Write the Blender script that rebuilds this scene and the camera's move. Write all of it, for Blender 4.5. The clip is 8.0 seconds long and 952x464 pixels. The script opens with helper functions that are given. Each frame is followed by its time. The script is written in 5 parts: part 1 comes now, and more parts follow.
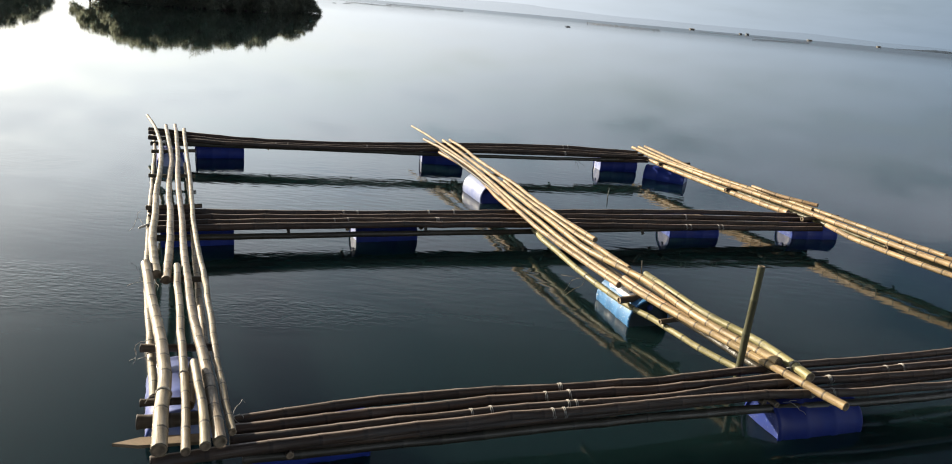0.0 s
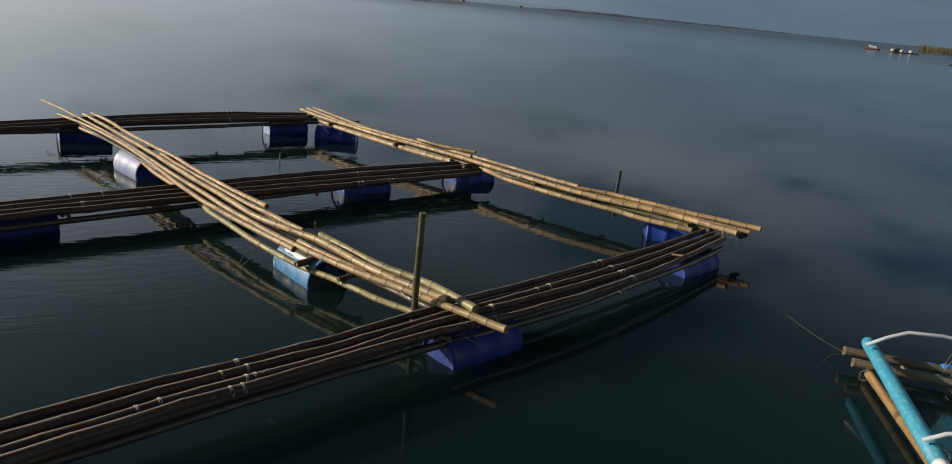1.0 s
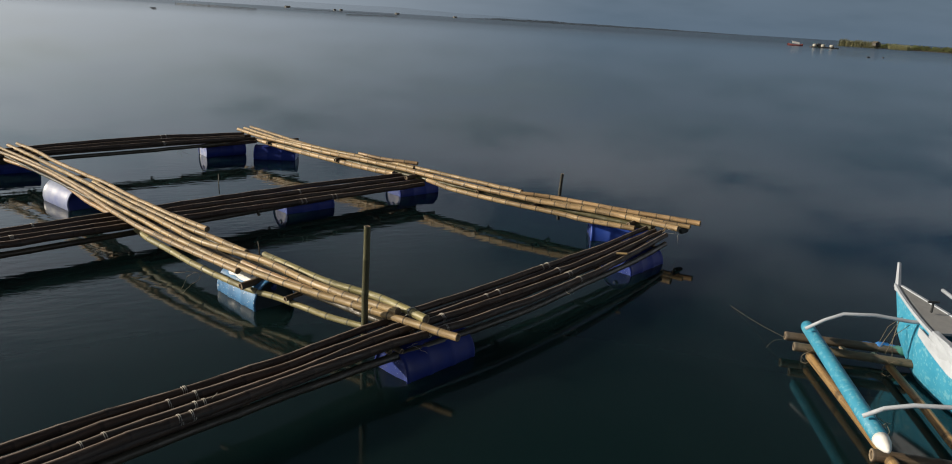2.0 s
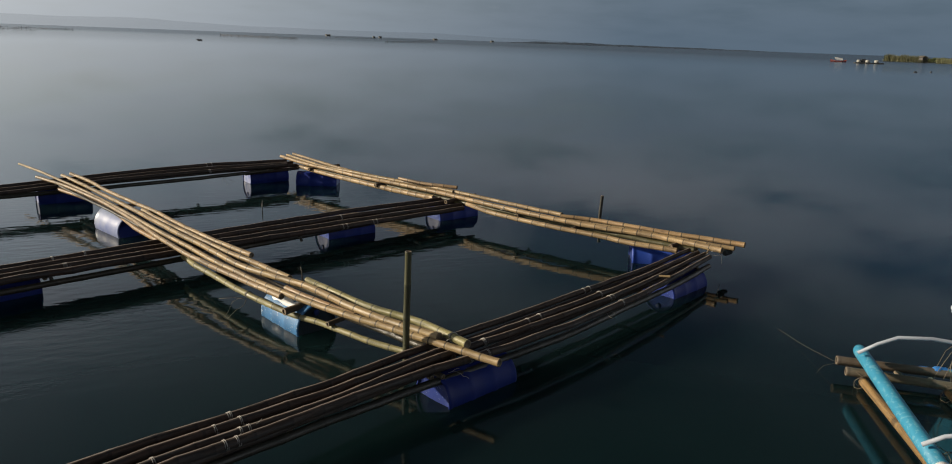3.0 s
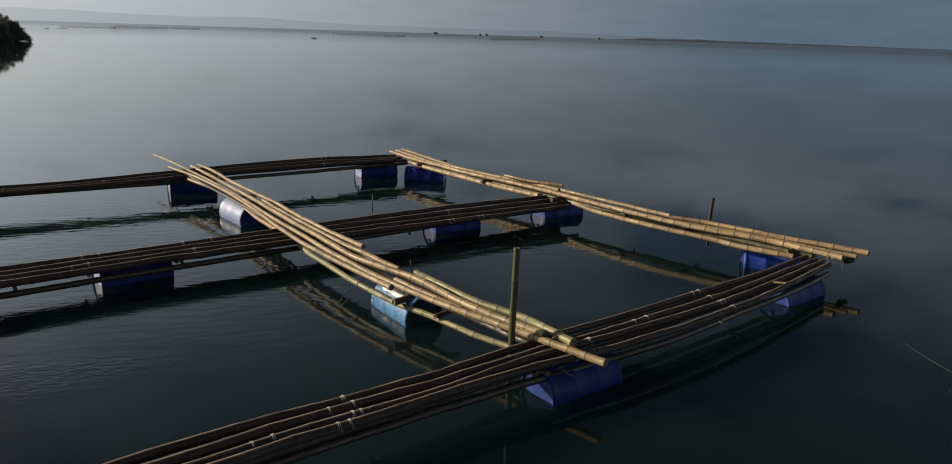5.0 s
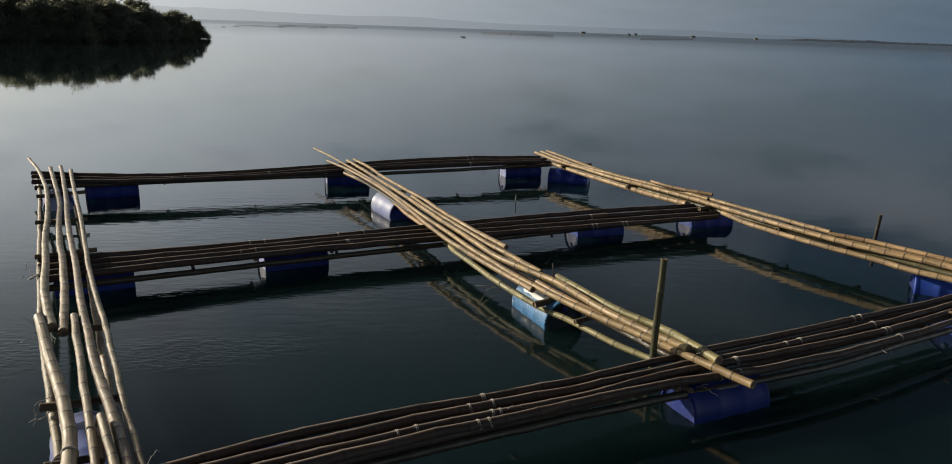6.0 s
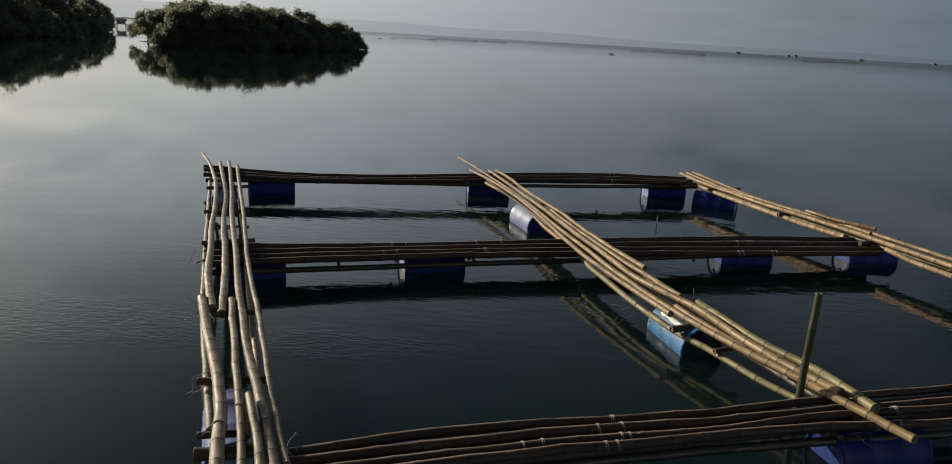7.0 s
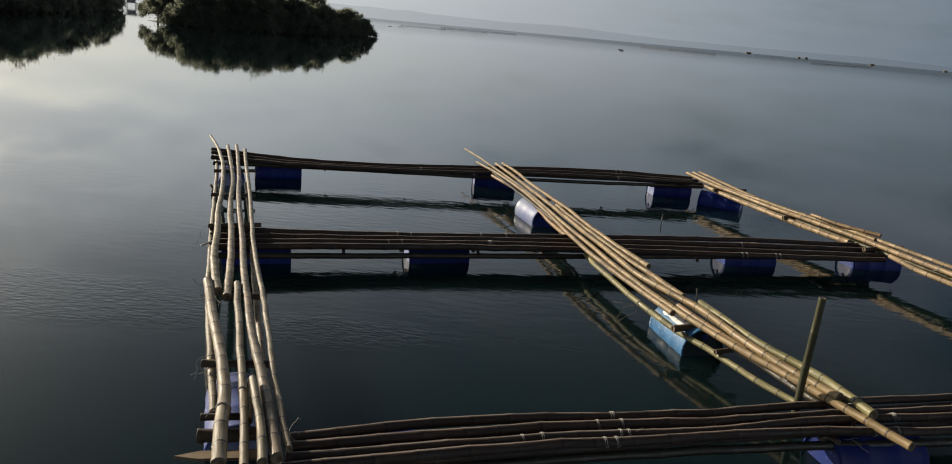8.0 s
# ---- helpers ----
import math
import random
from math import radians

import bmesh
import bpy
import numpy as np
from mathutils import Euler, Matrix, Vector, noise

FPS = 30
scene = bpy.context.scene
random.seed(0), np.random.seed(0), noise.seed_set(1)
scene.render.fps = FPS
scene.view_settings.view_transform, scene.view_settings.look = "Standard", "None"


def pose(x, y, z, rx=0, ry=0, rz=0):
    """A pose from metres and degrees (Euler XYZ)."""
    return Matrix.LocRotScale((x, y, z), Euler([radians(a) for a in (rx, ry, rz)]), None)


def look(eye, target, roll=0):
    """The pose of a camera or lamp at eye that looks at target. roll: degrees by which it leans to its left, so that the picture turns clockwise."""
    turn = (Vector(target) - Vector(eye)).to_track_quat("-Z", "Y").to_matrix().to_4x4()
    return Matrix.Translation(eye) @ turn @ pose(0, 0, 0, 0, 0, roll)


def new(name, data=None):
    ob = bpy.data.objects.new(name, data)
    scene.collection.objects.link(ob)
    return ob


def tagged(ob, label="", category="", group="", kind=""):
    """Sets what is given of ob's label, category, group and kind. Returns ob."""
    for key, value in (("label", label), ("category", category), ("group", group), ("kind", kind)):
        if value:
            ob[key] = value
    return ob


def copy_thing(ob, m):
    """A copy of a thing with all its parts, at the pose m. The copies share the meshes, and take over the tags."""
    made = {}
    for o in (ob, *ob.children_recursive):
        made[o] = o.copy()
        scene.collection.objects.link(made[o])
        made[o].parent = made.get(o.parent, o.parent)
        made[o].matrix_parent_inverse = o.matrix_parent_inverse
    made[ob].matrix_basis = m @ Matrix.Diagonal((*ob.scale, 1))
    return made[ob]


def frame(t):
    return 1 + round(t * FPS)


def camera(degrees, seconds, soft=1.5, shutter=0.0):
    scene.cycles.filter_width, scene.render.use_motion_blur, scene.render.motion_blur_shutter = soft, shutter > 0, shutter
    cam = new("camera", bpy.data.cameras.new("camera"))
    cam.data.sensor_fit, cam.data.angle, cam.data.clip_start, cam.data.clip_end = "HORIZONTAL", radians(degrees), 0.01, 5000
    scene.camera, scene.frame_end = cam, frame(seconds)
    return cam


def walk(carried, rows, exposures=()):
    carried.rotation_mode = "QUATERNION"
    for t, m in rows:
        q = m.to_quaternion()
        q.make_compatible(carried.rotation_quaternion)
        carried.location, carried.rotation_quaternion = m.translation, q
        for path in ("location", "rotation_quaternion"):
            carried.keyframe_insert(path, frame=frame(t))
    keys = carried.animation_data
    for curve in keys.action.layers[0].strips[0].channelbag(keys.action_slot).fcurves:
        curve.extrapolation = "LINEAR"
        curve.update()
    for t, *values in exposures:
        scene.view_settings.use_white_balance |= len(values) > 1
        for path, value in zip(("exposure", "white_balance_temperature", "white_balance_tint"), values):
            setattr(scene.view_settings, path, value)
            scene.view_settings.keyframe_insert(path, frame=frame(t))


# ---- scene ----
cam = camera(65.7, 8.0, soft=1.0)
PATH = [
    (0, (-0.01, -0.004, 3.29), (-0.013, 1.911, 2.713), 5.3),
    (0.3, (0.053, 0.003, 3.271), (0.171, 1.913, 2.691), 5.4),
    (0.5, (0.089, -0.013, 3.296), (0.395, 1.877, 2.718), 4.8),
    (0.7, (0.13, -0.048, 3.294), (0.667, 1.79, 2.716), 5.3),
    (0.9, (0.177, -0.009, 3.282), (0.899, 1.76, 2.692), 5.5),
    (1, (0.217, 0.011, 3.266), (1.018, 1.745, 2.672), 5.7),
    (1.2, (0.219, 0.042, 3.25), (1.125, 1.725, 2.662), 5.2),
    (2.3, (0.226, -0.034, 3.276), (1.137, 1.664, 2.739), 2.7),
    (2.5, (0.207, -0.008, 3.29), (1.072, 1.72, 2.774), 2.6),
    (3, (0.217, -0.003, 3.274), (1.057, 1.741, 2.771), 2.1),
    (3.5, (0.205, -0.007, 3.282), (1.04, 1.739, 2.78), 2.6),
    (4, (0.205, -0.001, 3.275), (1.023, 1.749, 2.758), 2.7),
    (4.5, (0.166, 0.013, 3.275), (0.913, 1.789, 2.741), 2.6),
    (4.7, (0.151, 0.006, 3.274), (0.832, 1.813, 2.753), 2.3),
    (5.8, (0.032, -0.037, 3.322), (0.36, 1.862, 2.786), 1.6),
    (6, (0.027, -0.027, 3.335), (0.254, 1.887, 2.803), 2.0),
    (6.2, (0.042, 0.006, 3.29), (0.153, 1.937, 2.779), 2.0),
    (6.5, (0.023, -0.003, 3.305), (0.043, 1.931, 2.797), 2.4),
    (6.8, (0.003, 0.0, 3.288), (-0.074, 1.93, 2.771), 3.0),
    (7, (-0.022, -0.012, 3.306), (-0.158, 1.917, 2.796), 3.3),
    (7.2, (-0.001, -0.012, 3.295), (-0.154, 1.915, 2.783), 3.5),
    (7.5, (-0.035, -0.021, 3.314), (-0.204, 1.898, 2.778), 4.0),
    (7.7, (-0.031, -0.018, 3.282), (-0.199, 1.899, 2.739), 4.7),
    (8, (-0.057, -0.04, 3.323), (-0.198, 1.883, 2.79), 5.3),
]
EXPOSURES = [(0.0, 1.10), (0.3, 1.08), (0.5, 1.22), (0.7, 0.72), (0.9, 0.3), (1.0, 0.2), (1.2, 0.4), (2.5, 0.12), (4.5, 0.08), (5.8, 0.05), (6.0, 0.06), (6.2, -0.40), (6.5, -0.54), (7.0, -0.21), (7.2, -0.49), (7.5, -0.44), (8.0, 0.06)]
walk(cam, [(t, look(eye, target, roll)) for t, eye, target, roll in PATH], EXPOSURES)

# ---------------------------------------------------------------- light
SUN_TO = Vector((-0.85, 0.43, 0.32)).normalized()
sun = new("sun", bpy.data.lights.new("sun", "SUN"))
sun.data.energy, sun.data.angle, sun.data.color = 4.8, radians(1.0), (1.0, 0.88, 0.70)
sun.matrix_world = look(SUN_TO * 50, (0, 0, 0))


def nodes_of(tree):
    """Shortcuts for a node tree: make a node, join sockets."""
    tree.nodes.clear()

    def make(kind, operation="", clamp=False, **values):
        n = tree.nodes.new(kind)
        if operation:
            n.operation = operation
        if clamp:
            n.use_clamp = True
        for key, value in values.items():
            n.inputs[key].default_value = value
        return n

    def join(a, b):
        tree.links.new(a, b)
    return make, join


def math_node(make, join, op, a, b=None, clamp=False):
    n = make("ShaderNodeMath", op, clamp)
    for i, v in enumerate((a, b)):
        if v is None:
            continue
        if isinstance(v, (int, float)):
            n.inputs[i].default_value = v
        else:
            join(v, n.inputs[i])
    return n.outputs[0]


def ramp(make, join, fac, stops):
    n = make("ShaderNodeValToRGB")
    e = n.color_ramp.elements
    while len(e) < len(stops):
        e.new(0.5)
    for el, (p, c) in zip(e, stops):
        el.position = p
        el.color = (*c, 1) if not isinstance(c, (int, float)) else (c, c, c, 1)
    join(fac, n.inputs[0])
    return n.outputs[0]


def mix(make, join, fac, a, b, mode="MIX"):
    n = make("ShaderNodeMix")
    n.data_type, n.blend_type = "RGBA", mode
    for s, v in ((n.inputs[0], fac), (n.inputs[6], a), (n.inputs[7], b)):
        if isinstance(v, (int, float)):
            s.default_value = v
        elif isinstance(v, tuple):
            s.default_value = (*v, 1)
        else:
            join(v, s)
    return n.outputs[2]


def make_world():
    w = bpy.data.worlds.new("sky")
    w.use_nodes = True
    make, join = nodes_of(w.node_tree)
    sky = make("ShaderNodeTexSky")
    sky.sky_type, sky.sun_disc = "NISHITA", False
    sky.sun_elevation, sky.sun_rotation = math.asin(SUN_TO.z), math.atan2(SUN_TO.x, SUN_TO.y)
    sky.air_density, sky.dust_density, sky.ozone_density = 1.0, 2.5, 1.2
    co = make("ShaderNodeTexCoord").outputs["Generated"]
    sep = make("ShaderNodeSeparateXYZ")
    join(co, sep.inputs[0])
    up = math_node(make, join, "ADD", math_node(make, join, "MAXIMUM", sep.outputs[2], 0.0), 0.16)
    flat = make("ShaderNodeCombineXYZ")
    join(math_node(make, join, "DIVIDE", sep.outputs[0], up), flat.inputs[0])
    join(math_node(make, join, "DIVIDE", sep.outputs[1], up), flat.inputs[1])
    cloud = make("ShaderNodeTexNoise", Scale=1.9, Detail=4.0, Roughness=0.5)
    join(flat.outputs[0], cloud.inputs["Vector"])
    dot = make("ShaderNodeVectorMath", operation="DOT_PRODUCT")
    join(co, dot.inputs[0])
    dot.inputs[1].default_value = SUN_TO
    toward = math_node(make, join, "MULTIPLY", math_node(make, join, "ADD", dot.outputs["Value"], 1.0), 0.5, True)
    # thin cloud is thickest round the sun; unseen cloud added opposite fills the shade
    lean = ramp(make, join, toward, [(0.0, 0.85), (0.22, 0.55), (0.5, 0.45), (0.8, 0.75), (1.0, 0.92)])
    cover = math_node(make, join, "ADD", cloud.outputs["Fac"], math_node(make, join, "MULTIPLY", math_node(make, join, "SUBTRACT", lean, 0.5), 0.5))
    cover = ramp(make, join, cover, [(0.36, 0.0), (0.68, 1.0)])
    thin = ramp(make, join, sep.outputs[2], [(0.0, 0.35), (0.10, 0.6), (0.17, 1.0), (0.36, 0.75), (0.52, 0.22)])
    cover = math_node(make, join, "MULTIPLY", cover, thin)
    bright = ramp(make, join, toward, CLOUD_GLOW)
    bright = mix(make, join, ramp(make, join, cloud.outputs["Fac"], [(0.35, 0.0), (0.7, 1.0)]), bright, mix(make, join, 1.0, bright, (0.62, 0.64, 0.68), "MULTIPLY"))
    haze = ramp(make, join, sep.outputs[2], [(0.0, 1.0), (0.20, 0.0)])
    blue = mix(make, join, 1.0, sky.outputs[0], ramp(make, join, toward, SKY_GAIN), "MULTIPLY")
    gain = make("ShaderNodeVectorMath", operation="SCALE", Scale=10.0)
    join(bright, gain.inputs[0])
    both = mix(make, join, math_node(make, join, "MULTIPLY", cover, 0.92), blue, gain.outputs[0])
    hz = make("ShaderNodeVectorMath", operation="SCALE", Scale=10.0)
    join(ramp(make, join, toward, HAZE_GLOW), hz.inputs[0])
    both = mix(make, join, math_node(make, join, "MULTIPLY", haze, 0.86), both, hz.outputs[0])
    # the cloud deck is darker overhead than towards the horizon
    both = mix(make, join, 1.0, both, ramp(make, join, sep.outputs[2], [(0.0, 0.74), (0.05, 0.86), (0.12, 0.98), (0.24, 1.12), (0.42, 0.49), (0.60, 0.28), (0.80, 0.18)]), "MULTIPLY")
    # one long thin bank of paler cloud low on the side away from the sun
    east = math_node(make, join, "MULTIPLY", math_node(make, join, "SUBTRACT", sep.outputs[0], 0.58), 3.6)
    tall = math_node(make, join, "MULTIPLY", math_node(make, join, "SUBTRACT", sep.outputs[2], 0.19), 9.0)
    reach = math_node(make, join, "SQRT", math_node(make, join, "ADD", math_node(make, join, "MULTIPLY", east, east), math_node(make, join, "MULTIPLY", tall, tall)))
    reach = math_node(make, join, "ADD", reach, math_node(make, join, "MULTIPLY", math_node(make, join, "SUBTRACT", cloud.outputs["Fac"], 0.5), 2.2))
    ahead = math_node(make, join, "MULTIPLY", sep.outputs[1], 4.0, True)
    bank = math_node(make, join, "MULTIPLY", ramp(make, join, reach, [(0.2, 1.0), (1.0, 0.0)]), ahead)
    both = mix(make, join, bank, both, mix(make, join, 1.0, both, (1.50, 1.38, 1.27), "MULTIPLY"))
    back = make("ShaderNodeBackground", Strength=0.1)
    join(both, back.inputs[0])
    join(back.outputs[0], make("ShaderNodeOutputWorld").inputs[0])
    scene.world = w


SKY_GAIN = [(0.2, (0.185, 0.235, 0.325)), (0.48, (0.225, 0.265, 0.335)), (0.63, (0.36, 0.41, 0.46)), (0.8, (0.82, 0.89, 0.96)), (1.0, (1.45, 1.54, 1.62))]
# stops below 0.2 are an unseen bright sky, added as fill light
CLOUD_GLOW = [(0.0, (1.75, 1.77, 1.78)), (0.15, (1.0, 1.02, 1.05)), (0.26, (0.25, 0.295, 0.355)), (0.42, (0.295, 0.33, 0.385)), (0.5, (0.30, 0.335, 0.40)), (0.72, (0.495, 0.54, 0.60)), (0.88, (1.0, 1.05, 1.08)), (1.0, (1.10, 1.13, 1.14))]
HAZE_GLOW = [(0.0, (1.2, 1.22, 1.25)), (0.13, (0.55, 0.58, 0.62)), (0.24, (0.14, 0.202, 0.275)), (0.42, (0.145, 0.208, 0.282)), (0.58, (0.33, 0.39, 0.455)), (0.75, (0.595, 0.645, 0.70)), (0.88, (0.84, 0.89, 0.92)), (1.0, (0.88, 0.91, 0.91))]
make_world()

# ---------------------------------------------------------------- materials


def material(name):
    m = bpy.data.materials.new(name)
    m.use_nodes = True
    make, join = nodes_of(m.node_tree)
    out = make("ShaderNodeOutputMaterial")
    b = make("ShaderNodeBsdfPrincipled")
    join(b.outputs[0], out.inputs[0])
    return m, make, join, b


def bump(make, join, b, height, strength, distance):
    n = make("ShaderNodeBump", Strength=strength, Distance=distance)
    join(height, n.inputs["Height"])
    join(n.outputs[0], b.inputs["Normal"])


def bamboo_material(name, pale, deep, stain, grime=0.35, rough=0.45, ring_depth=0.8, sun_crest=None):
    """Culm skin: v of the UV counts the nodes, u goes once round."""
    m, make, join, b = material(name)
    uv_node = make("ShaderNodeUVMap")
    uv_node.uv_map = "culm"
    uv = uv_node.outputs[0]
    sep = make("ShaderNodeSeparateXYZ")
    join(uv, sep.inputs[0])
    rnd = make("ShaderNodeObjectInfo").outputs["Random"]
    shift = make("ShaderNodeCombineXYZ")
    join(math_node(make, join, "MULTIPLY", sep.outputs[0], 3.0), shift.inputs[0])
    join(sep.outputs[1], shift.inputs[1])
    join(math_node(make, join, "MULTIPLY", rnd, 37.0), shift.inputs[2])
    streak_map = make("ShaderNodeMapping", Scale=(9.0, 0.5, 1.0))
    join(shift.outputs[0], streak_map.inputs[0])
    streak = make("ShaderNodeTexNoise", Scale=1.0, Detail=4.0, Roughness=0.6)
    join(streak_map.outputs[0], streak.inputs["Vector"])
    blotch_map = make("ShaderNodeMapping", Scale=(1.2, 0.55, 1.0))
    join(shift.outputs[0], blotch_map.inputs[0])
    blotch = make("ShaderNodeTexNoise", Scale=1.6, Detail=5.0, Roughness=0.65)
    join(blotch_map.outputs[0], blotch.inputs["Vector"])
    col = mix(make, join, ramp(make, join, streak.outputs["Fac"], [(0.3, 0.0), (0.7, 1.0)]), pale, deep)
    hue = ramp(make, join, rnd, [(0.0, (0.78, 0.77, 0.66)), (0.3, (1.0, 0.97, 0.9)), (0.5, (1.0, 0.86, 0.72)), (0.68, (0.84, 0.80, 0.78)), (0.84, (0.93, 0.92, 0.76)), (1.0, (1.08, 1.04, 0.96))])
    col = mix(make, join, 1.0, col, hue, "MULTIPLY")
    col = mix(make, join, math_node(make, join, "MULTIPLY", ramp(make, join, blotch.outputs["Fac"], [(0.47, 0.0), (0.72, 1.0)]), grime), col, stain)
    frac = math_node(make, join, "FRACT", sep.outputs[1])
    # each joint of the culm has weathered a little differently
    joint = make("ShaderNodeTexWhiteNoise")
    joint.noise_dimensions = "2D"
    cell = make("ShaderNodeCombineXYZ")
    join(math_node(make, join, "FLOOR", sep.outputs[1]), cell.inputs[0])
    join(math_node(make, join, "MULTIPLY", rnd, 91.0), cell.inputs[1])
    join(cell.outputs[0], joint.inputs["Vector"])
    tone = ramp(make, join, joint.outputs["Value"], [(0.0, (0.72, 0.70, 0.66)), (0.35, (0.95, 0.93, 0.90)), (0.7, (1.06, 1.0, 0.92)), (1.0, (1.12, 1.10, 1.04))])
    col = mix(make, join, 1.0, col, tone, "MULTIPLY")
    # paler bloom just above each ring
    bloom = ramp(make, join, frac, [(0.05, 0.35), (0.16, 0.0)])
    col = mix(make, join, bloom, col, tuple(min(0.6, 1.25 * c) for c in pale))
    ring = ramp(make, join, frac, [(0.0, 1.0), (0.04, 0.95), (0.06, 0.0), (0.955, 0.0), (0.975, 0.7), (1.0, 1.0)])
    speck = make("ShaderNodeTexNoise", Scale=26.0, Detail=2.0)
    join(shift.outputs[0], speck.inputs["Vector"])
    col = mix(make, join, math_node(make, join, "MULTIPLY", ramp(make, join, speck.outputs["Fac"], [(0.60, 0.0), (0.68, 1.0)]), grime), col, stain)
    col = mix(make, join, math_node(make, join, "MULTIPLY", ring, ring_depth), col, tuple(0.3 * c for c in stain))
    if sun_crest:
        # grey lichen and soot in long runs
        run_map = make("ShaderNodeMapping", Scale=(0.9, 0.22, 1.0))
        join(shift.outputs[0], run_map.inputs[0])
        run = make("ShaderNodeTexNoise", Scale=2.4, Detail=5.0, Roughness=0.7)
        join(run_map.outputs[0], run.inputs["Vector"])
        col = mix(make, join, math_node(make, join, "MULTIPLY", ramp(make, join, run.outputs["Fac"], [(0.50, 0.0), (0.58, 1.0)]), 0.75), col, (0.042, 0.038, 0.036))
        col = mix(make, join, math_node(make, join, "MULTIPLY", ramp(make, join, run.outputs["Fac"], [(0.36, 1.0), (0.42, 0.0)]), 0.6), col, (0.10, 0.080, 0.066))
        # sunlit crest painted in: a pale strip along the top
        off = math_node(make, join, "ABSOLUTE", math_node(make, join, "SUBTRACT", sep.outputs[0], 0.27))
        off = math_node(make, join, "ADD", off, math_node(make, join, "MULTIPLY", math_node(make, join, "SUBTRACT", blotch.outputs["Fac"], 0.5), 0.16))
        col = mix(make, join, ramp(make, join, off, [(0.008, 0.85), (0.036, 0.0)]), col, sun_crest)
    join(col, b.inputs["Base Color"])
    b.inputs["Roughness"].default_value = rough
    join(ramp(make, join, blotch.outputs["Fac"], [(0.3, rough - 0.1), (0.7, rough + 0.25)]), b.inputs["Roughness"])
    bump(make, join, b, math_node(make, join, "ADD", streak.outputs["Fac"], blotch.outputs["Fac"]), 0.45, 0.006)
    return m


def noisy(name, a, b_col, scale, rough=0.6, relief=0.15, distance=0.01, metallic=0.0, detail=5.0, spots=None, spot_at=(0.56, 0.66)):
    m, make, join, b = material(name)
    co = make("ShaderNodeTexCoord").outputs["Object"]
    big = make("ShaderNodeTexNoise", Scale=scale, Detail=detail, Roughness=0.6)
    join(co, big.inputs["Vector"])
    fine = make("ShaderNodeTexNoise", Scale=scale * 9, Detail=3.0)
    join(co, fine.inputs["Vector"])
    col = mix(make, join, ramp(make, join, big.outputs["Fac"], [(0.35, 0.0), (0.68, 1.0)]), a, b_col)
    if spots:
        col = mix(make, join, ramp(make, join, fine.outputs["Fac"], [(spot_at[0], 0.0), (spot_at[1], 1.0)]), col, spots)
    rnd = make("ShaderNodeObjectInfo").outputs["Random"]
    col = mix(make, join, 1.0, col, ramp(make, join, rnd, [(0.0, 0.82), (1.0, 1.08)]), "MULTIPLY")
    join(col, b.inputs["Base Color"])
    b.inputs["Metallic"].default_value = metallic
    join(ramp(make, join, big.outputs["Fac"], [(0.3, max(0.05, rough - 0.12)), (0.7, min(1, rough + 0.12))]), b.inputs["Roughness"])
    if relief:
        bump(make, join, b, fine.outputs["Fac"], relief, distance)
    return m


PAWS = [(-4.9, 7.2, 2.4, 0.9, 1.0), (-1.9, 7.1, 1.3, 0.55, 0.9), (-3.2, 13.1, 3.2, 0.45, 0.38), (-1.8, 8.9, 2.8, 0.6, 0.45), (-8.5, 12.5, 1.6, 1.4, 0.8)]


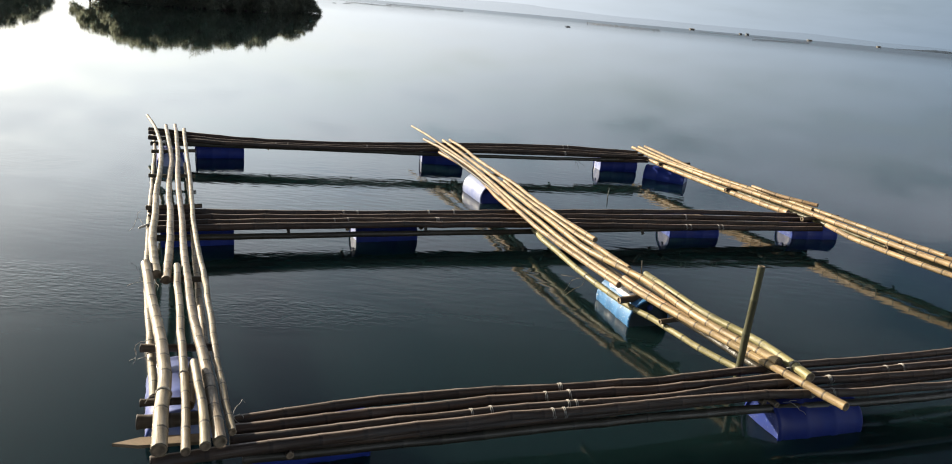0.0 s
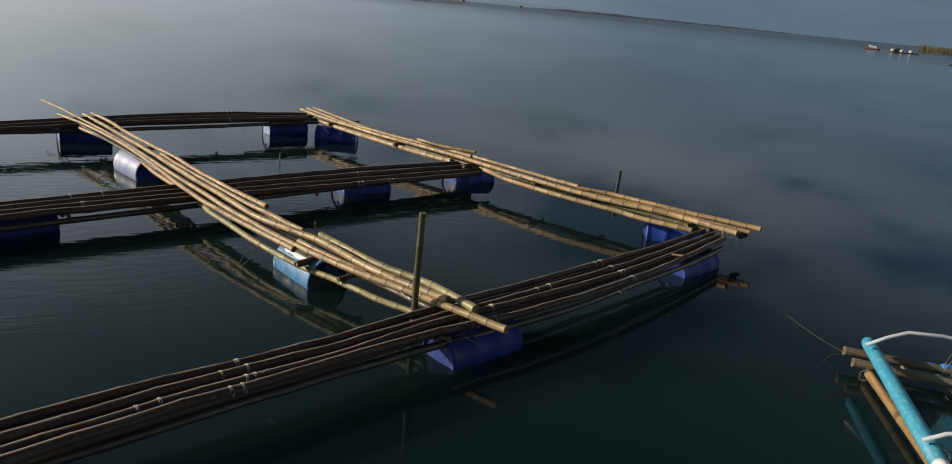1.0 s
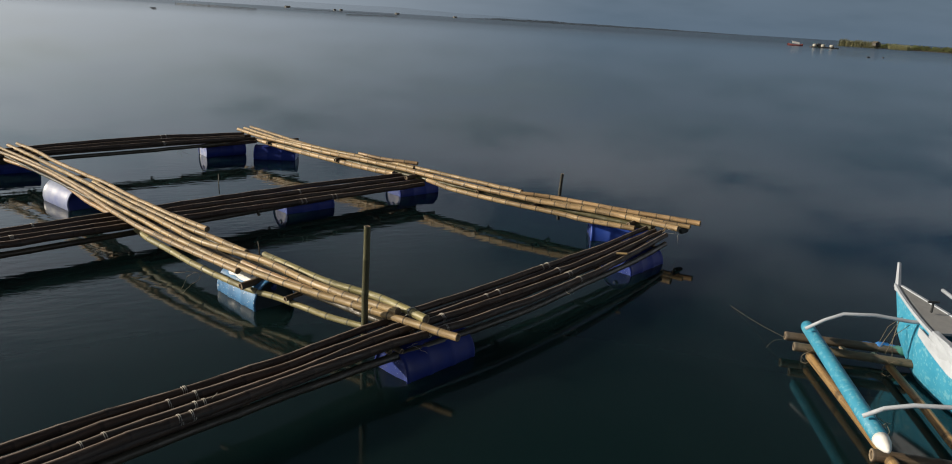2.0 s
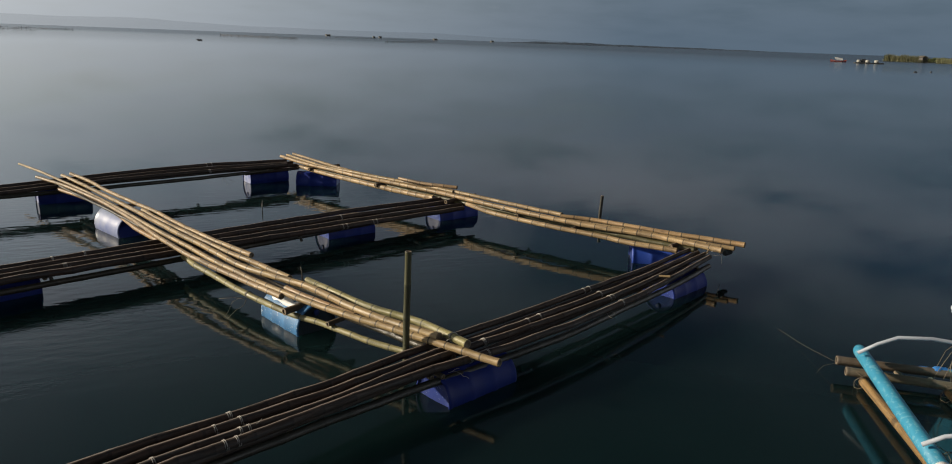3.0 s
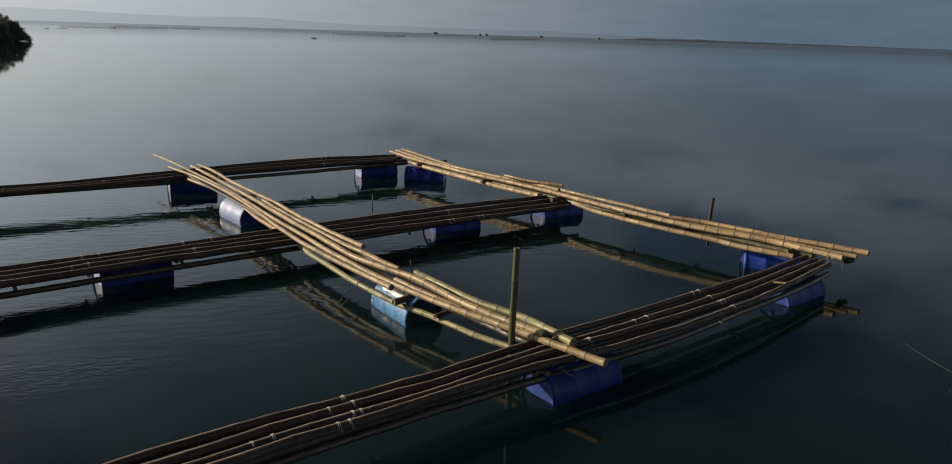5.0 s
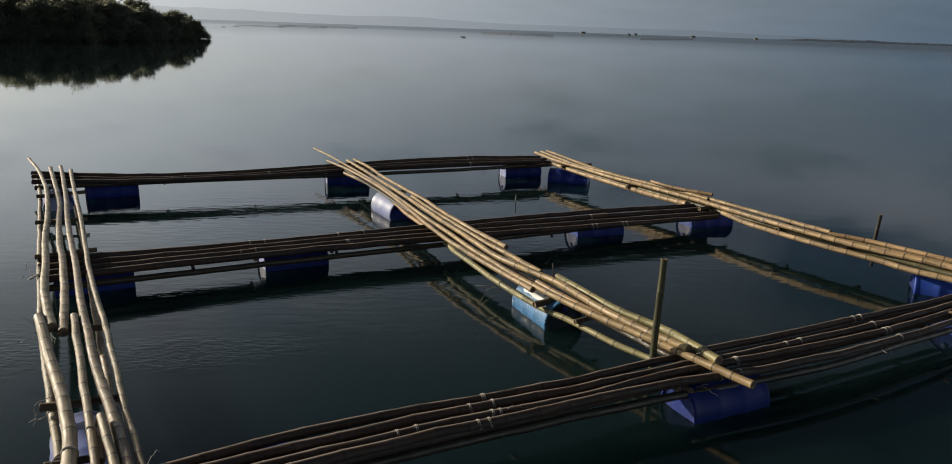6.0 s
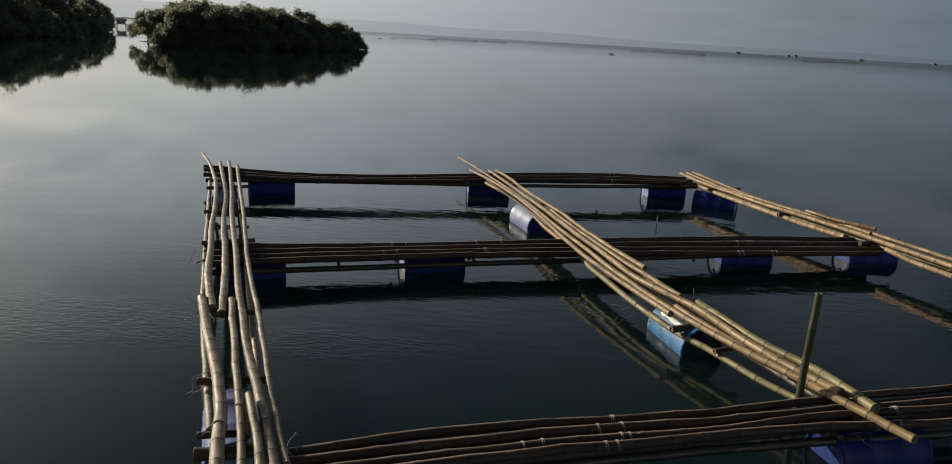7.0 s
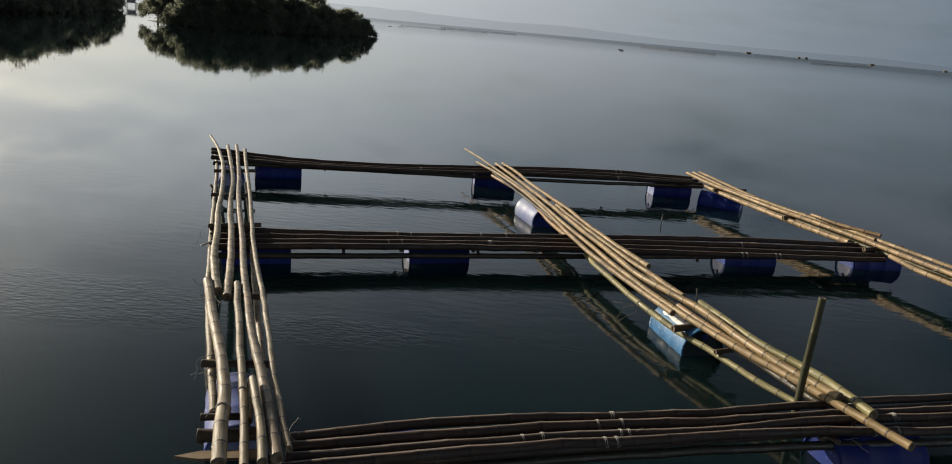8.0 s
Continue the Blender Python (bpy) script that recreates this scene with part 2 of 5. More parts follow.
def water_material():
    """Still lagoon water: a mirror over a dark green body, ruffled by patches of breeze."""
    m, make, join, b = material("lagoon_water")
    co = make("ShaderNodeTexCoord").outputs["Object"]
    sep = make("ShaderNodeSeparateXYZ")
    join(co, sep.inputs[0])
    body = make("ShaderNodeTexNoise", Scale=0.12, Detail=3.0)
    join(co, body.inputs["Vector"])
    join(ramp(make, join, body.outputs["Fac"], [(0.35, (0.0046, 0.0148, 0.0168)), (0.65, (0.0062, 0.0154, 0.0150))]), b.inputs["Base Color"])
    b.inputs["IOR"].default_value = 1.333
    # light spreads far under the surface, so shadows on it stay faint
    b.subsurface_method = "BURLEY"
    b.inputs["Subsurface Weight"].default_value = 1.0
    b.inputs["Subsurface Radius"].default_value = (0.6, 1.0, 1.0)
    b.inputs["Subsurface Scale"].default_value = 1.5
    # patches of cat's paw ripples in the lee of the raft
    fray = make("ShaderNodeTexNoise", Scale=0.8, Detail=3.0)
    join(co, fray.inputs["Vector"])
    paws = None
    for px, py, rx, ry, force in PAWS:
        dx = math_node(make, join, "MULTIPLY", math_node(make, join, "SUBTRACT", sep.outputs[0], px), 1 / rx)
        dy = math_node(make, join, "MULTIPLY", math_node(make, join, "SUBTRACT", sep.outputs[1], py), 1 / ry)
        r = math_node(make, join, "SQRT", math_node(make, join, "ADD", math_node(make, join, "MULTIPLY", dx, dx), math_node(make, join, "MULTIPLY", dy, dy)))
        r = math_node(make, join, "ADD", r, math_node(make, join, "MULTIPLY", math_node(make, join, "SUBTRACT", fray.outputs["Fac"], 0.5), 1.2))
        one = math_node(make, join, "MULTIPLY", math_node(make, join, "MULTIPLY", math_node(make, join, "SUBTRACT", 1.0, r), 2.2, True), force)
        paws = one if paws is None else math_node(make, join, "MAXIMUM", paws, one)
    turn = make("ShaderNodeMapping", Rotation=(0, 0, radians(24)), Scale=(1.0, 2.6, 1.0))
    join(co, turn.inputs[0])
    ripple = make("ShaderNodeTexNoise", Scale=7.5, Detail=2.0, Roughness=0.5)
    join(turn.outputs[0], ripple.inputs["Vector"])
    swell = make("ShaderNodeTexNoise", Scale=0.9, Detail=2.0, Roughness=0.5)
    join(turn.outputs[0], swell.inputs["Vector"])
    raft = make("ShaderNodeVectorMath", operation="DISTANCE")
    join(co, raft.inputs[0])
    raft.inputs[1].default_value = (0.8, 11.0, 0.0)
    near = math_node(make, join, "SUBTRACT", 1.0, math_node(make, join, "MULTIPLY", math_node(make, join, "SUBTRACT", raft.outputs["Value"], 4.2), 0.30, True))
    near = math_node(make, join, "MULTIPLY", near, math_node(make, join, "MULTIPLY", math_node(make, join, "SUBTRACT", sep.outputs[1], 5.6), 0.26, True))
    lap = make("ShaderNodeTexNoise", Scale=3.4, Detail=1.0, Roughness=0.4)
    join(turn.outputs[0], lap.inputs["Vector"])
    h = math_node(make, join, "MULTIPLY", ripple.outputs["Fac"], math_node(make, join, "ADD", math_node(make, join, "ADD", math_node(make, join, "MULTIPLY", paws, 0.0034), math_node(make, join, "MULTIPLY", near, 0.0005)), 0.00006))
    h = math_node(make, join, "ADD", h, math_node(make, join, "MULTIPLY", swell.outputs["Fac"], 0.0010))
    h = math_node(make, join, "ADD", h, math_node(make, join, "MULTIPLY", lap.outputs["Fac"], math_node(make, join, "MULTIPLY", near, 0.0023)))
    bump(make, join, b, h, 1.0, 1.0)
    # a steady breeze far out roughens the sheet
    far = make("ShaderNodeVectorMath", operation="LENGTH")
    join(co, far.inputs[0])
    wob = math_node(make, join, "ADD", far.outputs["Value"], math_node(make, join, "MULTIPLY", math_node(make, join, "SUBTRACT", body.outputs["Fac"], 0.5), 120.0))
    wob = math_node(make, join, "ADD", wob, math_node(make, join, "MULTIPLY", math_node(make, join, "MAXIMUM", sep.outputs[0], 0.0), 0.9))
    breeze = math_node(make, join, "MULTIPLY", math_node(make, join, "SUBTRACT", wob, 160.0), 0.0016, True)
    close = math_node(make, join, "SUBTRACT", 1.0, math_node(make, join, "MULTIPLY", math_node(make, join, "SUBTRACT", far.outputs["Value"], 7.0), 0.14, True))
    still = math_node(make, join, "ADD", math_node(make, join, "MULTIPLY", close, 0.05), 0.025)
    join(math_node(make, join, "ADD", math_node(make, join, "MULTIPLY", breeze, 0.22), still), b.inputs["Roughness"])
    return m


TAN = bamboo_material("bamboo_tan", (0.45, 0.350, 0.214), (0.265, 0.180, 0.102), (0.105, 0.072, 0.044), 0.9, ring_depth=0.92)
STRAW = bamboo_material("bamboo_straw", (0.335, 0.295, 0.232), (0.22, 0.187, 0.138), (0.105, 0.086, 0.062), 0.85, ring_depth=0.95)
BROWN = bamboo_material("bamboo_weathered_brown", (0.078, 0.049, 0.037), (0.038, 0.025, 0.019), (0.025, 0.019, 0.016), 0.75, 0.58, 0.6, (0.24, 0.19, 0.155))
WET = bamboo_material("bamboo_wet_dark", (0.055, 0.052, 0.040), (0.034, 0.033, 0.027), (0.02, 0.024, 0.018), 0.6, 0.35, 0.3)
GREY = bamboo_material("bamboo_weathered_grey", (0.15, 0.125, 0.098), (0.095, 0.08, 0.06), (0.05, 0.042, 0.034), 0.5, 0.6, 0.4)
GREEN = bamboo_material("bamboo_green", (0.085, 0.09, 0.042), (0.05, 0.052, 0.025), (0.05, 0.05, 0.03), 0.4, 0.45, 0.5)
MOSSY = bamboo_material("bamboo_mossy", (0.36, 0.335, 0.19), (0.215, 0.20, 0.105), (0.085, 0.085, 0.045), 0.95, ring_depth=0.9)
OCHRE = bamboo_material("bamboo_ochre", (0.34, 0.225, 0.105), (0.22, 0.14, 0.065), (0.06, 0.045, 0.032), 0.95, ring_depth=0.6)
CUT = noisy("bamboo_cut_end", (0.16, 0.12, 0.08), (0.27, 0.21, 0.14), 30, 0.9)
# shade inside open culm ends, put in as a dark colour
HOLLOW = noisy("bamboo_hollow", (0.05, 0.038, 0.026), (0.035, 0.027, 0.02), 20, 0.95)
# scuffs and painted-in sun glare share the pale tone of this side
DRUM_WORN_GLARE = noisy("drum_worn_glare_side", (0.17, 0.20, 0.38), (0.04, 0.075, 0.30), 2.6, 0.45, 0.1, 0.004)
DRUM = noisy("drum_blue_plastic", (0.009, 0.022, 0.165), (0.014, 0.034, 0.225), 3, 0.55, 0.05, 0.004)
DRUM_END = noisy("drum_end_scuffed", (0.012, 0.024, 0.14), (0.025, 0.05, 0.20), 9, 0.5, 0.1, 0.004)
DRUM_SCUFFED = noisy("drum_end_scratched", (0.010, 0.028, 0.16), (0.020, 0.050, 0.22), 7, 0.5, 0.1, 0.004, spots=(0.10, 0.16, 0.34), spot_at=(0.60, 0.64))
DRUM_PALE = noisy("drum_end_pale", (0.40, 0.43, 0.56), (0.12, 0.17, 0.42), 5, 0.45, 0.1, 0.004)
# lit copy of the drum blue, with the sunlight mixed into its colour
DRUM_SUNLIT = noisy("drum_sunlit_blue", (0.014, 0.05, 0.30), (0.028, 0.075, 0.37), 4, 0.5, 0.06, 0.004)
DRUM_SKY = noisy("drum_sky_blue", (0.03, 0.13, 0.29), (0.06, 0.18, 0.35), 5, 0.5, 0.2, 0.006, spots=(0.45, 0.50, 0.55), spot_at=(0.64, 0.68))
DRUM_NEAR = noisy("drum_end_wet_blue", (0.008, 0.024, 0.15), (0.013, 0.034, 0.21), 6, 0.85, 0.1, 0.004, spots=(0.16, 0.22, 0.36), spot_at=(0.66, 0.69))
# near-black drum end: its shadow is put into the colour
DRUM_END_SHADE = noisy("drum_end_shade", (0.010, 0.020, 0.026), (0.016, 0.034, 0.045), 6, 0.7, 0.2, 0.006)
# sun glare on a blue drum side, painted as pale colour
DRUM_GLARE = noisy("drum_glare_side", (0.33, 0.37, 0.47), (0.12, 0.16, 0.36), 1.6, 0.45, 0.1, 0.004)
WHITE = noisy("white_paint", (0.78, 0.78, 0.76), (0.62, 0.62, 0.6), 4, 0.5, 0.1, 0.004)
ROPE = noisy("nylon_cord", (0.46, 0.44, 0.40), (0.30, 0.28, 0.25), 40, 0.8)
OLD_ROPE = noisy("old_cord", (0.20, 0.16, 0.11), (0.12, 0.10, 0.07), 40, 0.9)
WATER = water_material()


def dull(m, level):
    for n in m.node_tree.nodes:
        if n.bl_idname == "ShaderNodeBsdfPrincipled":
            n.inputs["Specular IOR Level"].default_value = level


for m in (DRUM, DRUM_END):
    dull(m, 0.28)

# ---------------------------------------------------------------- mesh tools


def link(name, verts, faces, mats, parent=None, label="", uvs=None, slots=None, smooth=True, m=None):
    me = bpy.data.meshes.new(name)
    me.from_pydata([tuple(v) for v in verts], [], [tuple(f) for f in faces])
    for mt in (mats if isinstance(mats, (list, tuple)) else [mats]):
        me.materials.append(mt)
    if slots is not None:
        me.polygons.foreach_set("material_index", slots)
    if smooth:
        me.polygons.foreach_set("use_smooth", [True] * len(me.polygons))
    if uvs is not None:
        layer = me.uv_layers.new(name="culm")
        layer.data.foreach_set("uv", [c for f in uvs for p in f for c in p])
    me.update()
    ob = new(name, me)
    if parent:
        ob.parent = parent
    if m is not None:
        ob.matrix_local = m
    return tagged(ob, label)


def part(name, bm, mat, parent, label="", smooth=False, m=None):
    me = bpy.data.meshes.new(name)
    bm.to_mesh(me)
    bm.free()
    me.materials.append(mat)
    if smooth:
        me.polygons.foreach_set("use_smooth", [True] * len(me.polygons))
    ob = new(name, me)
    ob.parent = parent
    if m is not None:
        ob.matrix_local = m
    return tagged(ob, label)


def thing(name, m, label, category, group="", kind=""):
    e = new(name)
    e.empty_display_size = 0.2
    e.matrix_world = m
    return tagged(e, label, category, group, kind)


def frames_along(pts):
    """Side and up vectors along a line of points."""
    out = []
    for i in range(len(pts)):
        d = (pts[min(i + 1, len(pts) - 1)] - pts[max(i - 1, 0)]).normalized()
        up = Vector((0, 0, 1)) if abs(d.z) < 0.9 else Vector((0, 1, 0))
        side = d.cross(up).normalized()
        out.append((side, side.cross(d).normalized()))
    return out


def tube_data(pts, radii, sides, close=True):
    fr = frames_along(pts)
    verts, faces = [], []
    for p, r, (a, b) in zip(pts, radii, fr):
        for k in range(sides):
            w = 2 * math.pi * k / sides
            verts.append(p + (a * math.cos(w) + b * math.sin(w)) * r)
    for i in range(len(pts) - 1):
        for k in range(sides):
            k2 = (k + 1) % sides
            faces.append((i * sides + k, i * sides + k2, (i + 1) * sides + k2, (i + 1) * sides + k))
    if close:
        faces.append(tuple(range(sides))[::-1])
        faces.append(tuple((len(pts) - 1) * sides + k for k in range(sides)))
    return verts, faces


def tube(name, pts, r, mat, parent, label="", sides=8, r1=None):
    pts = [Vector(p) for p in pts]
    n = len(pts)
    radii = [r + ((r if r1 is None else r1) - r) * i / (n - 1) for i in range(n)]
    v, f = tube_data(pts, radii, sides)
    return link(name, v, f, mat, parent, label)


def bezier(b, t):
    """A point of a cubic bezier, or of a smooth line through five points or more."""
    p = [Vector(q) for q in b]
    if len(p) > 4:
        x = min(max(t, 0.0), 1.0) * (len(p) - 1)
        i = min(int(x), len(p) - 2)
        f = x - i
        q0 = p[i - 1] if i else p[0] * 2 - p[1]
        q3 = p[i + 2] if i + 2 < len(p) else p[-1] * 2 - p[-2]
        return 0.5 * (p[i] * 2 + (p[i + 1] - q0) * f + (q0 * 2 - p[i] * 5 + p[i + 1] * 4 - q3) * f * f + (p[i] * 3 - q0 - p[i + 1] * 3 + q3) * f**3)
    s = 1 - t
    return p[0] * s**3 + p[1] * 3 * s * s * t + p[2] * 3 * s * t * t + p[3] * t**3


def straight(a, b, bow=0.0):
    a, b = Vector(a), Vector(b)
    lift = Vector((0, 0, bow))
    return (a, a.lerp(b, 1 / 3) + lift, a.lerp(b, 2 / 3) + lift, b)


CULMS = {}  # the axis points and radii of each culm, for its lashings


def bamboo(b, r0, r1, mat, parent, seed, name="bamboo_pole", label="", gap=0.30, wobble=0.006, hollow=0.012):
    """One culm along a bezier: swollen nodes, a taper, small kinks, hollow cut ends."""
    rng = random.Random(seed)
    length = sum((bezier(b, (i + 1) / 12) - bezier(b, i / 12)).length for i in range(12))
    count = max(1, round(length / gap))
    stops, v = [0.0], 0.0
    for i in range(count):
        v += (0.8 + 0.4 * rng.random()) * (1.15 - 0.3 * i / count)
        stops.append(v)
    stops = [s / stops[-1] for s in stops]
    phase = rng.random()
    pts, radii, vs = [], [], []
    kink = Vector((0, 0, 0))
    for i in range(count):
        nxt = Vector((rng.uniform(-1, 1), rng.uniform(-1, 1), rng.uniform(-0.6, 0.6))) * wobble
        for f, g in ((0.0, 1.0), (0.02, 1.065), (0.06, 1.015), (0.3, 0.98), (0.6, 0.975), (0.93, 1.0), (0.98, 1.05)):
            t = stops[i] + (stops[i + 1] - stops[i]) * f
            pts.append(bezier(b, t) + kink.lerp(nxt, f))
            radii.append((r0 + (r1 - r0) * t) * g * (1 + 0.02 * math.sin(7 * t + phase * 9)))
            vs.append(i + f)
        kink = nxt
    pts.append(bezier(b, 1.0) + kink)
    radii.append(r1)
    vs.append(count)
    CULMS[seed] = (pts, radii)
    sides = 10
    verts, faces = tube_data(pts, radii, sides, close=False)
    uvs = []
    for i in range(len(pts) - 1):
        for k in range(sides):
            u0, u1 = k / sides, (k + 1) / sides
            uvs.append(((u0, vs[i]), (u1, vs[i]), (u1, vs[i + 1]), (u0, vs[i + 1])))
    slots = [0] * len(faces)
    for end, inward in ((0, 1), (len(pts) - 1, -1)):
        c = pts[end]
        d = (pts[min(len(pts) - 1, end + 1)] - pts[max(0, end - 1)]).normalized() * inward
        start = len(verts)
        for depth, k in ((0.0, 0.70), (hollow, 0.64)):
            verts += [c + (verts[end * sides + j] - c) * k + d * depth for j in range(sides)]
        verts.append(c + d * hollow)
        for j in range(sides):
            j2 = (j + 1) % sides
            a, e, f2, g2 = end * sides + j, end * sides + j2, start + j, start + j2
            faces.append((a, e, g2, f2) if inward < 0 else (e, a, f2, g2))
            h, h2 = start + sides + j, start + sides + j2
            faces.append((f2, g2, h2, h) if inward < 0 else (g2, f2, h, h2))
            faces.append((h, h2, len(verts) - 1))
            slots += [1, 2, 2]
            uvs += [((0, 0.5),) * 4, ((0, 0.5),) * 4, ((0, 0.5),) * 3]
    if parent:
        m = parent.matrix_basis.inverted()
        verts = [m @ q for q in verts]
    return link(name, verts, faces, [mat, CUT, HOLLOW if hollow > 0.02 else CUT], parent, label, uvs, slots)


def cord(parent, pts, r=0.006, mat=None, name="lashing", label=""):
    m = parent.matrix_basis.inverted()
    return tube(name, [m @ Vector(p) for p in pts], r, mat or ROPE, parent, label, sides=5)


def lash(parent, culm, t, turns=3, mat=None, seed=0, tail=True):
    """Tight turns of cord round one culm at the share t of its length, with a loose end."""
    rng = random.Random(seed)
    pts, radii = CULMS[culm]
    k = min(len(pts) - 2, max(1, round(t * (len(pts) - 1))))
    c, r = pts[k], radii[k] + 0.002
    d = (pts[k + 1] - pts[k - 1]).normalized()
    side = d.cross(Vector((0, 0, 1))).normalized()
    up = side.cross(d)
    line = []
    steps = 12
    for n in range(turns * steps + 1):
        a = 2 * math.pi * n / steps
        line.append(c + side * math.cos(a) * r + up * math.sin(a) * r + d * (0.013 * (n / steps - turns / 2) + rng.uniform(-0.002, 0.002)))
    if tail:
        out = side * rng.choice((-1, 1))
        e = line[-1]
        line += [e + out * 0.012 + d * 0.02 + up * 0.012, e + out * 0.035 + d * 0.03 + up * 0.010, e + out * 0.06 + d * rng.uniform(-0.03, 0.06) + up * rng.uniform(-0.03, 0.01)]
    return cord(parent, line, 0.0035, mat)


def lathe(profile, sides=28):
    """Rings (x, r) round the x axis."""
    verts, faces = [], []
    for x, r in profile:
        for k in range(sides):
            a = 2 * math.pi * k / sides
            verts.append((x, r * math.cos(a), r * math.sin(a)))
    for i in range(len(profile) - 1):
        for k in range(sides):
            k2 = (k + 1) % sides
            faces.append((i * sides + k, (i + 1) * sides + k, (i + 1) * sides + k2, i * sides + k2))
    return verts, faces


def float_drum(x, y, angle, label, end_mat=None, body_mat=None, z=0.115, length=0.88, r=0.24, roll=0, tilt=0, name="float_drum", hoop=1.02):
    """A plastic drum on its side, half sunk: hooped body, two dished ends with chimes and bungs."""
    e = thing(name, pose(x, y, z, roll, tilt, angle), label, "drum", "drums under the raft")
    L = length / 2
    prof = [(-L, r * 0.93), (-L, r * 0.97), (-L + 0.012, r), (-L + 0.03, r), (-L + 0.05, r * 0.965), (-L + 0.09, r * 0.985)]
    for c in (-L / 3, L / 3):
        prof += [(c - 0.045, r * 0.985), (c - 0.02, r * hoop), (c + 0.02, r * hoop), (c + 0.045, r * 0.985)]
    prof += [(L - 0.09, r * 0.985), (L - 0.05, r * 0.965), (L - 0.03, r), (L - 0.012, r), (L, r * 0.97), (L, r * 0.93)]
    v, f = lathe(prof)
    link("drum_body", v, f, body_mat or DRUM, e)
    for s in (-1, 1):
        v, f = lathe([(s * L, r * 0.935), (s * (L - 0.02), r * 0.9), (s * (L - 0.018), r * 0.6), (s * (L - 0.012), r * 0.3), (s * (L - 0.012), 0.002)])
        if s < 0:
            f = [q[::-1] for q in f]
        cap = link("drum_end", v, f, end_mat or DRUM_END, e)
        for by, bz in ((0.0, r * 0.62), (0.0, -r * 0.62)):
            v, f = lathe([(0, 0.034), (0.016, 0.034), (0.02, 0.028), (0.02, 0.001)], 12)
            if s < 0:
                v = [(-q[0], q[1], q[2]) for q in v]
                f = [q[::-1] for q in f]
            link("bung", v, f, DRUM_END if end_mat else DRUM, cap, m=pose(s * (L - 0.019), by, bz))
    return e


def box(bm, sx, sy, sz, m, bevel=0.0):
    r = bmesh.ops.create_cube(bm, size=1.0, matrix=m @ Matrix.Diagonal((sx, sy, sz, 1)))
    if bevel:
        es = list({ed for vv in r["verts"] for ed in vv.link_edges})
        bmesh.ops.bevel(bm, geom=es, offset=bevel, segments=2, affect="EDGES")


# ---------------------------------------------------------------- water
WATER_Z = 0.085


def water_sheet():
    edges = [-4800, -1200, -300, -60, 60, 300, 1200, 4800]
    verts = [(x, y, WATER_Z) for y in edges for x in edges]
    n = len(edges)
    faces = [(j * n + i, j * n + i + 1, (j + 1) * n + i + 1, (j + 1) * n + i) for j in range(n - 1) for i in range(n - 1)]
    tagged(link("water", verts, faces, WATER), "calm dark green lagoon water mirroring a cloudy sky", "water", kind="structure")


water_sheet()

# ---------------------------------------------------------------- the raft: three weathered beams
ROWS = "beams of the raft"


def beam(name_label, poles, low, crosses, seed, lashes, radius=(0.042, 0.036), fill=0, extra=()):
    a = Vector(poles[0][0])
    e = thing("bamboo_beam", Matrix.Translation((a.x, a.y, 0)), name_label, "bamboo beam", ROWS)
    rng = random.Random(seed)
    girth = [rng.uniform(0.88, 1.08) for b in poles]
    for i, (b, k) in enumerate(zip(poles, girth)):
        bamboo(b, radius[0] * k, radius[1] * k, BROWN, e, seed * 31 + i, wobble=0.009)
    # extra short poles, added to keep sun stripes off the corner drum
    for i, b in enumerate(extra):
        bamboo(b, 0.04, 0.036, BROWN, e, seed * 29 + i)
    for i in range(fill):
        b = [(Vector(p) + Vector(q)) / 2 - Vector((0, 0, 0.04)) for p, q in zip(poles[i], poles[i + 1])]
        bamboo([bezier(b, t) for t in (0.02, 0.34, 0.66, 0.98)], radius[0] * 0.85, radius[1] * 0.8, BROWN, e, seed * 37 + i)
    for i, b in enumerate(low):
        bamboo(b, 0.040, 0.036, WET, e, seed * 57 + i, "lower_pole", "dark wet bamboo pole along the drums")
    mid = [sum((bezier(p, k / 4) for p in poles), Vector()) / len(poles) for k in range(5)]
    width = (bezier(poles[0], 0.4) - bezier(poles[-1], 0.4)).length + 0.12
    for t in crosses:
        c = bezier(mid, t)
        d = (bezier(mid, t + 0.01) - bezier(mid, t - 0.01)).normalized()
        s = Vector((d.y, -d.x, 0))
        q = c - Vector((0, 0, 0.072))
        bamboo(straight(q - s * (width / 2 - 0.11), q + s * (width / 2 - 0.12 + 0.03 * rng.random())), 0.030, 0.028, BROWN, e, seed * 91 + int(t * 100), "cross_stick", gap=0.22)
    for t, i in lashes:
        lash(e, seed * 31 + i, t, 2, seed=seed + int(t * 1000) + i, tail=False)
        lash(e, seed * 31 + i, t + 0.006, 2, seed=seed + int(t * 1000) + i + 7, tail=i == 2)
    return e


